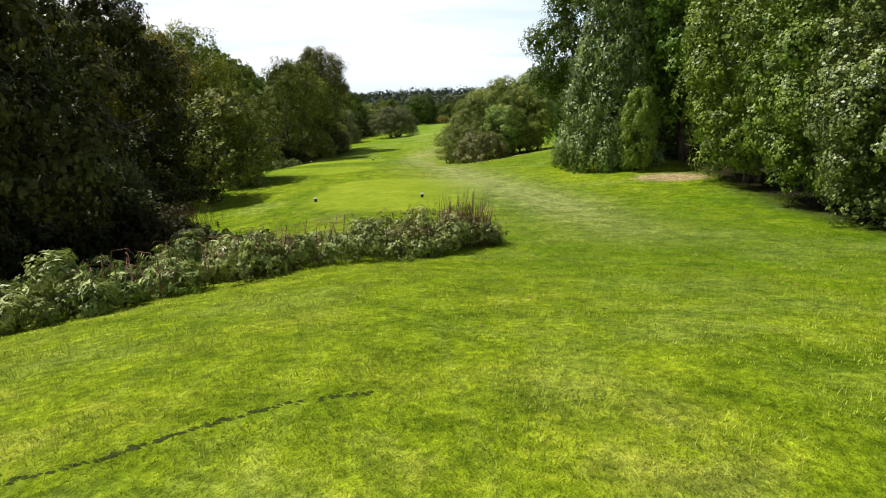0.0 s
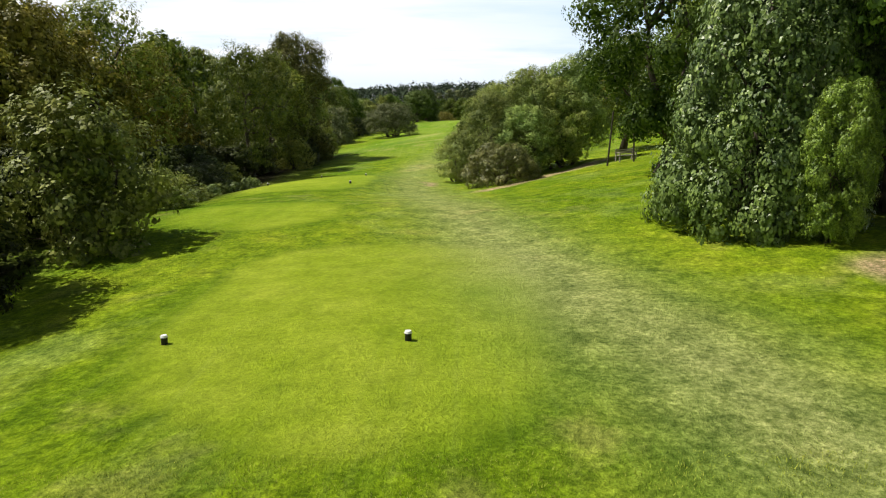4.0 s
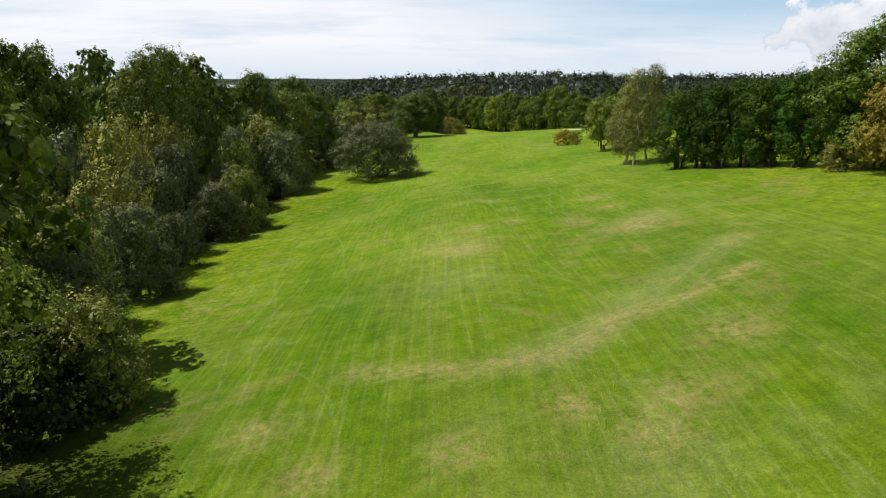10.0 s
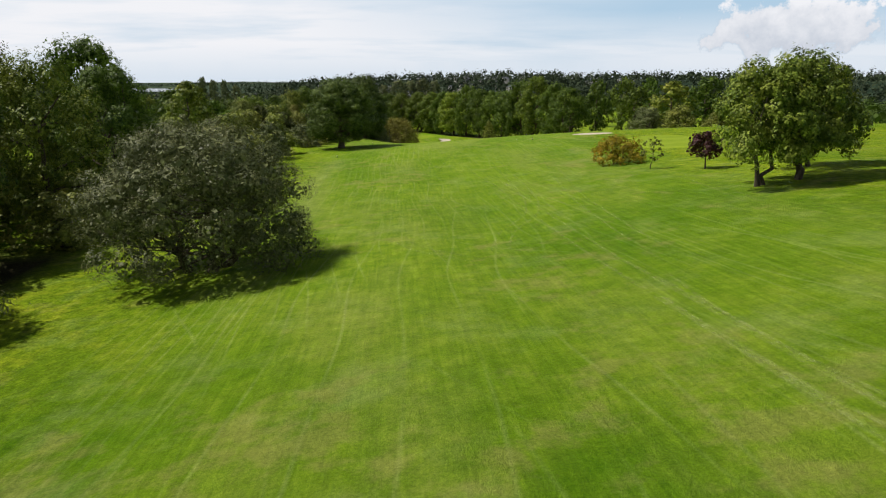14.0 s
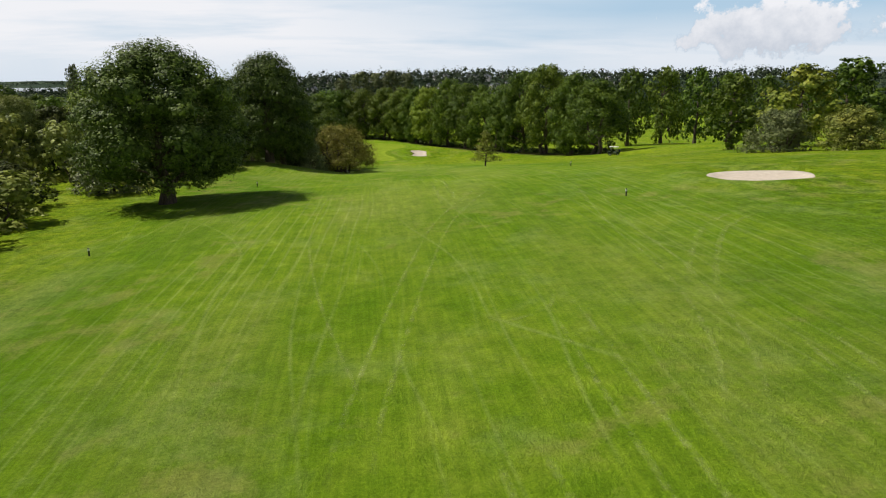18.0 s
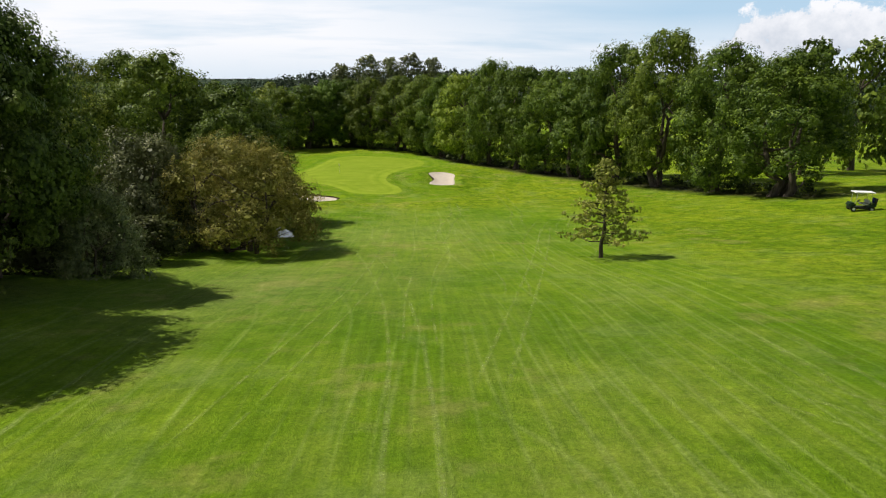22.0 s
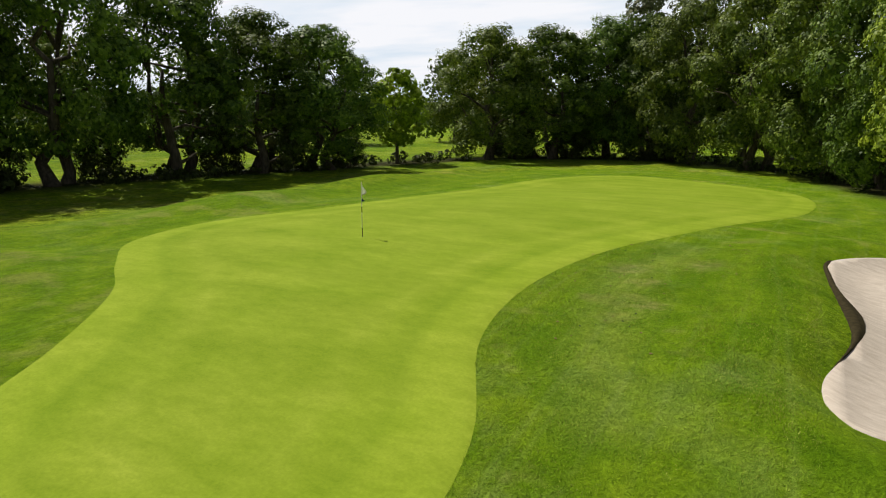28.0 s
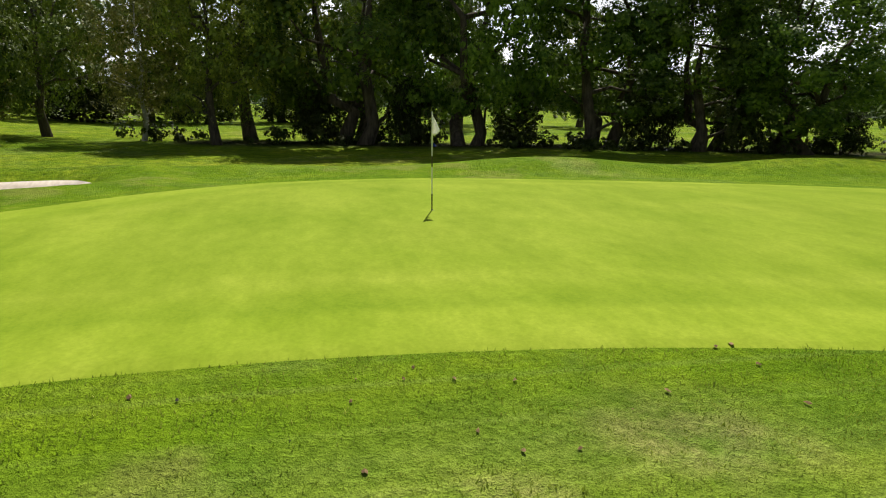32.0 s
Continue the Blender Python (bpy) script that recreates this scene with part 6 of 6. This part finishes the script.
# brambles, ferns and dead stalks below the first tee
def bramble_bank():
    rng = np.random.default_rng(61)
    leafy, fern = [], []
    edge = ((-9.5, 9.6), (-6.2, 11.2), (-3.5, 13.5), (-2.4, 14.9), (0.2, 16.1), (1.5, 17.7), (2.7, 19.2))
    for _ in range(420):
        t = rng.uniform(0, 6)
        i = min(int(t), 5)
        (ax, ay), (bx, by) = edge[i], edge[i + 1]
        u = t - i
        deep = (3.6 - 0.28 * t) * rng.random() ** 0.8
        x, y = ax + (bx - ax) * u - 0.45 * deep + rng.normal(0, 0.15), ay + (by - ay) * u + 0.9 * deep + rng.normal(0, 0.15)
        swell = 0.5 + 0.9 * max(0, noise.noise((x * 0.7, y * 0.7, 7.0)) + 0.3)
        r = rng.uniform(0.16, 0.40) * (0.7 + swell * 0.5)
        row = (x, y, float(height(x, y)) + r * 0.5 + rng.uniform(0, 0.62) * swell * min(1, 0.35 + deep), r, r, r * 0.85)
        (fern if t < 2.4 and rng.random() < 0.6 else leafy).append(row)
    for _ in range(50):
        x, y = rng.uniform(-15, -7.5), rng.uniform(10, 16)
        r = rng.uniform(0.3, 0.6)
        fern.append((x, y, float(height(x, y)) + r * 0.6 + rng.uniform(0, 0.4), r, r, r * 0.8))
    me = leaf_mesh("bramble_bank", foliage(rng, leafy, 300, 0.04, 0.75, 0.1, 0.6, tuft=12), LEAF["bramble"])
    tagged(new("bramble_bank", me), "tangled leafy brambles on the bank", "undergrowth", kind="stuff")
    me = leaf_mesh("fern_bank", foliage(rng, fern, 260, 0.11, 0.6, -0.4, 0.16), LEAF["bramble"])
    tagged(new("fern_bank", me), "pale green ferns on the bank", "undergrowth", kind="stuff")
    shade = []
    for _ in range(60):
        x, y = rng.uniform(-19, -11.5), rng.uniform(22, 40)
        r = rng.uniform(0.5, 1.1)
        shade.append((x, y, float(height(x, y)) + r * 0.6, r, r, r))
    for _ in range(170):
        y = rng.uniform(16.5, 30)
        x = float(np.interp(y, (16, 20.7, 24, 28.6, 31), (-3.6, -4.6, -7.9, -10.6, -11.5))) - rng.exponential(2.6)
        r = rng.uniform(0.25, 0.6)
        shade.append((x, y, float(height(x, y)) + r * 0.4, r, r, r * 0.8))
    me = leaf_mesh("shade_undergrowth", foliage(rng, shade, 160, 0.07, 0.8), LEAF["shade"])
    tagged(new("shade_undergrowth", me), "dark undergrowth inside the edge of the wood", "undergrowth", kind="stuff")
    # bare brown canes arching out of the brambles
    v, f = [], []
    for _ in range(170):
        t = rng.uniform(1.2, 6)
        i = min(int(t), 5)
        (ax, ay), (bx, by) = edge[i], edge[i + 1]
        x, y = ax + (bx - ax) * (t - i) - 0.3, ay + (by - ay) * (t - i) + rng.uniform(0.1, 1.6)
        z = float(height(x, y))
        a, far = rng.uniform(0, 6.28), rng.uniform(0.4, 1.0)
        top = z + rng.uniform(0.6, 1.25)
        tube(v, f, ((x, y, z), (x + 0.3 * far * math.cos(a), y + 0.3 * far * math.sin(a), top), (x + 0.75 * far * math.cos(a), y + 0.75 * far * math.sin(a), top + 0.02), (x + far * math.cos(a), y + far * math.sin(a), top - 0.25 * far)), [0.011, 0.009, 0.007, 0.003], 4)
    tagged(mesh_object("bramble_canes", v, f, plain("bramble_cane", (0.20, 0.11, 0.08), 0.8, 0.2, 0, 0.4)), "arching brown bramble canes", "undergrowth", kind="stuff")
    v, f = [], []
    for _ in range(150):
        a, r = rng.uniform(0, 6.28), abs(rng.normal(0, 0.36))
        x, y = 1.65 + r * math.cos(a) * 1.3, 18.9 + r * math.sin(a)
        z = float(height(x, y))
        tube(v, f, crooked(rng, (x, y, z - 0.05), (x + rng.normal(0, 0.22), y + rng.normal(0, 0.15), z + rng.uniform(0.8, 1.75)), 3, 0.03), [0.014, 0.011, 0.008, 0.003], 4)
    for _ in range(150):
        x, y = -10.4 + rng.normal(0, 0.7), 27.6 + rng.normal(0, 0.9)
        z = float(height(x, y))
        tube(v, f, crooked(rng, (x, y, z - 0.05), (x + rng.normal(0, 0.3), y + rng.normal(0, 0.2), z + rng.uniform(0.6, 1.5)), 3, 0.03), [0.010, 0.008, 0.006, 0.002], 4)
    tagged(mesh_object("dead_stalks", v, f, plain("dead_stalk", (0.16, 0.10, 0.06), 0.9, 0.1, 0, 0.4)), "tufts of bare brown dead stalks", "undergrowth", kind="stuff")
    clumps = []
    for _ in range(60):
        y = rng.uniform(47, 80)
        x = rng.uniform(-18.5, -15.2) - 0.05 * (y - 56)
        r = rng.uniform(0.4, 0.75)
        clumps.append((x, y, float(height(x, y)) + r * 0.6, r, r, r * 0.75))
    me = leaf_mesh("bramble_bank", foliage(rng, clumps, 200, 0.085, 0.75), LEAF["bramble"])
    tagged(new("bramble_bank", me), "low brambles along the wood edge", "undergrowth", kind="stuff")


bramble_bank()


# blades of longer grass where the way begins and ends
def grass_patch(name, x0, x1, y0, y1, count, tall, label, seed, keep=None):
    rng = np.random.default_rng(seed)
    x, y = rng.uniform(x0, x1, count), rng.uniform(y0, y1, count)
    clump = np.array([noise.noise((a * 1.3, b * 1.3, 5.0)) for a, b in zip(x[:: 1], y[:: 1])])
    ok = rng.random(count) < 0.55 + 0.9 * clump
    if keep is not None:
        ok &= keep(x, y)
    x, y, clump = x[ok], y[ok], clump[ok]
    z = land(x, y) - 0.005
    m = len(x)
    a, lean = rng.uniform(0, 6.28, m), rng.uniform(0.1, 0.8, m)
    h, w = tall * rng.uniform(0.5, 1.3, m) * (1 + 0.6 * clump), rng.uniform(0.004, 0.009, m)
    b = rng.uniform(0, 6.28, m)
    p = np.stack([x, y, z], 1)
    side = np.stack([np.cos(a) * w, np.sin(a) * w, 0 * w], 1)
    tip = np.stack([np.cos(b) * h * lean, np.sin(b) * h * lean, h], 1)
    v = np.stack([p - side, p + side, p + tip + side * 0.15, p + tip - side * 0.15], 1).reshape(-1, 3)
    me = leaf_mesh(name, (v, np.arange(len(v)).reshape(-1, 4), np.repeat(0.35 + 0.5 * rng.random(m), 4)), LEAF_GRASS)
    tagged(new(name, me), label, "grass", kind="stuff")


LEAF_GRASS = leaf_material("grass_blade", (0.19, 0.28, 0.012), (0.42, 0.48, 0.09), 0.3, 0.4, (0.40, 0.41, 0.10))
grass_patch("grass", -7, 13, 3.5, 27, 200000, 0.04, "short green grass blades on the slope", 91)
grass_patch("fringe_grass", 5.5, 13.5, 426, 449, 90000, 0.03, "short grass round the putting green", 92, lambda x, y: ring_distance(GREEN, x, y) < -0.1)

# ---- wheel tracks, fallen bits and the ditch ----
tm, n, l, bs = material("pressed_turf", 0.95, 0.05)
pale = noise_node(n, l, 6.0, 6, 0.7)
l.new(ramp_node(n, l, pale, [(0.35, (0.26, 0.34, 0.05)), (0.65, (0.46, 0.52, 0.20))]), bs.inputs["Base Color"])
side = attr_node(n, "across")
worn = math_node(n, l, "MULTIPLY", math_node(n, l, "SUBTRACT", noise_node(n, l, 1.1, 8, 0.75), 0.40, True), 4.5, True)
clear = n.new("ShaderNodeBsdfTransparent")
blend = n.new("ShaderNodeMixShader")
l.new(math_node(n, l, "MULTIPLY", math_node(n, l, "MULTIPLY", side, worn), 0.26), blend.inputs[0])
l.new(clear.outputs[0], blend.inputs[1])
l.new(bs.outputs[0], blend.inputs[2])
l.new(blend.outputs[0], n["Material Output"].inputs[0])


def ribbon(pts, off, wide):
    """A strip along a smooth line, drawn aside by off."""
    p = np.array([pts[0]] + list(pts) + [pts[-1]], float)
    out = []
    for i in range(1, len(p) - 2):
        a, b, c, d = p[i - 1:i + 3]
        steps = max(4, int(math.dist(b, c) / 0.7))
        for k in range(steps):
            t = k / steps
            out.append(0.5 * (2 * b + (c - a) * t + (2 * a - 5 * b + 4 * c - d) * t * t + (3 * b - a - 3 * c + d) * t ** 3))
    q = np.array(out + [p[-1]])
    way = np.gradient(q, axis=0)
    way /= np.linalg.norm(way, axis=1, keepdims=True) + 1e-9
    nor = np.stack([-way[:, 1], way[:, 0]], 1)
    m = len(q)
    ends = np.clip(np.minimum(np.arange(m), np.arange(m)[::-1]) / 5, 0, 1)
    rows, across, i = [], [], np.arange(m - 1)
    for side_off, weight in ((-0.5, 0.0), (-0.2, 1.0), (0.2, 1.0), (0.5, 0.0)):
        r = q + nor * (off + side_off * wide)
        rows.append(np.column_stack([r, land(r[:, 0], r[:, 1]) + 0.03]))
        across.append(ends * weight)
    me = quads_mesh("wheel_track", np.concatenate(rows), np.concatenate([np.stack([k * m + i, (k + 1) * m + i, (k + 1) * m + i + 1, k * m + i + 1], 1) for k in range(3)]))
    me.attributes.new("across", "FLOAT", "POINT").data.foreach_set("value", np.concatenate(across).astype(np.float32))
    me.materials.append(tm)
    strip = new("wheel_track", me)
    strip.parent = ground
    strip["label"] = "pale pressed wheel track over the turf"


def track(*pts, gauge=1.1, wide=0.36):
    for s in ((-0.5, 0.5) if gauge else (0,)):
        ribbon(pts, s * gauge, wide * 0.75)


track((-14.1, 156.2), (-10.9, 157.8), (-8.1, 160.6), (-4.2, 163.7), (1.5, 165.6), (5.7, 164.6))
track((19.1, 206.2), (17.4, 194.5), (15.7, 184.0), (12.0, 180.7), (8.9, 180.4))
track((7.9, 211.3), (8.1, 192.4), (6.8, 180.2), (4.3, 173.3))
track((7.7, 252.3), (7.9, 198.5), (8.1, 180.1), (6.3, 165.5), (5.4, 159.0), (5.0, 153.0))
track((12.5, 166.4), (9.0, 160.8), (6.8, 157.4), gauge=0, wide=0.55)
track((16.7, 173.1), (17.4, 177.0), (19.0, 180.9), (21.8, 184.4))
track((-3.0, 185.4), (-2.7, 169.2), (-4.6, 159.1), (-5.0, 153.6))
track((25.0, 286.4), (21.2, 283.4), (18.0, 278.4), (15.8, 274.0), wide=0.55)
track((12.2, 304.2), (7.6, 291.8), (5.3, 282.0), (3.8, 274.2), (2.6, 267.1), (2.4, 264.2))
track((19.2, 300.7), (16.9, 286.8), (16.1, 276.9), (14.6, 269.7), (12.4, 264.4))
track((10.5, 278.1), (10.0, 274.7), (8.0, 273.5), (7.3, 274.3), gauge=0)
track((-3.8, 226.7), (-3.2, 223.0), (-2.0, 220.0), (0.5, 216.9), (2.0, 214.7), gauge=0.9, wide=0.35)
track((10.4, 275.2), (9.3, 246.2), (7.6, 231.6), (4.2, 223.9), (2.7, 217.6))
track((17.4, 270.1), (12.7, 237.9), (11.4, 223.4), (10.9, 215.7), (10.8, 211.2))
track((9.2, 315.1), (8.7, 307.0), (8.6, 300.9), (8.4, 297.1), wide=0.55)
track((22.6, 348.8), (20.6, 322.9), (19.7, 311.4), (19.8, 305.1), (19.4, 300.7), wide=0.5)
track((23.8, 428.8), (23.8, 419.8), (23.1, 406.2), (21.3, 394.9), (20.8, 386.2), wide=0.5)
track((16.1, 418.9), (15.7, 404.8), (14.2, 395.2), (13.2, 386.3), (12.9, 381.6), wide=0.5)
track((18.8, 418.8), (14.9, 401.8), (12.3, 392.0))
track((34.2, 426.4), (34.6, 417.3), (33.3, 403.4))
track((36.8, 419.3), (32.1, 407.0), (26.7, 395.6), (24.6, 388.0))
track((-11.0, 160.0), (-14.5, 148), (-15.5, 136), (-13.0, 124), gauge=1.2)
track((-4.0, 123.8), (2.4, 129.7), (6.3, 131.4), (13, 140), wide=0.6)
track((-1.3, 74.3), (0.9, 64.1), (2.2, 52.9), (3.0, 47.9), (4.6, 38), gauge=0.75, wide=0.22)
track((-5.6, 80.0), (-4.0, 70.0), (-2.6, 60.0), (-1.0, 50.0), gauge=1.0, wide=0.3)
rng = np.random.default_rng(95)
for i in range(16):
    y0 = rng.uniform(105, 400)
    far = rng.uniform(18, 60)
    mid = float(np.interp(y0, (100, 230, 300, 420), (0, 4, 7, 12)))
    x0 = mid + rng.normal(0, 8)
    lean, bow = rng.normal(0, 0.12), rng.normal(0, 2.2)
    track(*[(x0 + lean * u * far + bow * math.sin(u * 3.1), y0 + u * far) for u in (0, 0.25, 0.5, 0.75, 1)], gauge=rng.choice((0, 0.9, 1.2)), wide=rng.uniform(0.2, 0.4))

# a torn line in the turf of the first slope
rng = np.random.default_rng(96)
clods, cf = [], []
for i in range(150):
    u = rng.random()
    x, y = float(np.interp(u, (0, 0.25, 0.5, 0.75, 1), (-2.1, -1.4, -0.9, -0.3, 0.5))), float(np.interp(u, (0, 0.25, 0.5, 0.75, 1), (3.5, 3.9, 4.4, 4.9, 5.25)))
    x, y = x + rng.normal(0, 0.02), y + rng.normal(0, 0.025)
    z = float(land(np.array([x]), np.array([y]))[0])
    b = len(clods)
    r = rng.uniform(0.012, 0.035)
    for k in range(5):
        t = 1.256 * k
        clods.append((x + r * 1.6 * math.cos(t), y + r * math.sin(t), z - 0.004))
    clods.append((x, y, z + r * 0.6))
    cf += [(b + k, b + (k + 1) % 5, b + 5) for k in range(5)]
tagged(mesh_object("turf_tear", clods, cf, plain("torn_turf", (0.035, 0.05, 0.01), 0.95, 0.05, 0, 0.4)), "dark torn seam in the grass", "turf", kind="stuff")

# dry leaves, plugs and bare flecks on the turf
def litter(name, count, place_one, size, mat, label, seed):
    r = np.random.default_rng(seed)
    v, f = [], []
    for i in range(count):
        x, y = place_one(r)
        z = float(land(np.array([x]), np.array([y]))[0]) + 0.02
        s, t, b = size * r.uniform(0.5, 1.4), r.uniform(0, 6.28), len(v)
        for k in range(6):
            q = t + 1.047 * k
            w = s * r.uniform(0.6, 1.1)
            v.append((x + w * math.cos(q), y + 0.6 * w * math.sin(q), z + r.uniform(-0.012, 0.012)))
        v.append((x, y, z + s * 0.45))
        f += [(b + k, b + (k + 1) % 6, b + 6) for k in range(6)]
    tagged(mesh_object(name, v, f, mat, smooth=False), label, "litter", kind="stuff")


DRY = plain("dry_leaf", (0.26, 0.17, 0.09), 0.9, 0.1, 0, 0.5)
PLUG = plain("turf_plug", (0.06, 0.06, 0.045), 0.95, 0.05, 0, 0.5)
litter("turf_plugs", 13, lambda r: (r.uniform(6.9, 10.5), r.uniform(437.5, 449)), 0.028, PLUG, "small dark plugs of turf lying on the grass", 97)
litter("dry_leaves", 46, lambda r: (r.uniform(6.5, 11.5), r.uniform(437, 450)), 0.035, DRY, "scattered small dry leaves on the grass", 98)
litter("dry_leaves", 90, lambda r: (r.uniform(-5, 11), r.uniform(4, 24)), 0.035, DRY, "scattered small dry leaves on the slope", 99)

# ditch with dark water under the russet bush
wet, n, l, bs = material("ditch_water", 0.06, 0.5)
bs.inputs["Base Color"].default_value = (0.012, 0.011, 0.008, 1)
bump_node(n, l, bs, noise_node(n, l, 3.0, 3, 0.5), 0.15, 0.02)
level = float(height(-2.6, 392)) - 0.42
v = [(float(x), float(y), level) for x, y in DITCH]
tagged(mesh_object("ditch_water", v, [tuple(range(len(v)))], wet), "still dark water in a small ditch", "water", kind="structure")
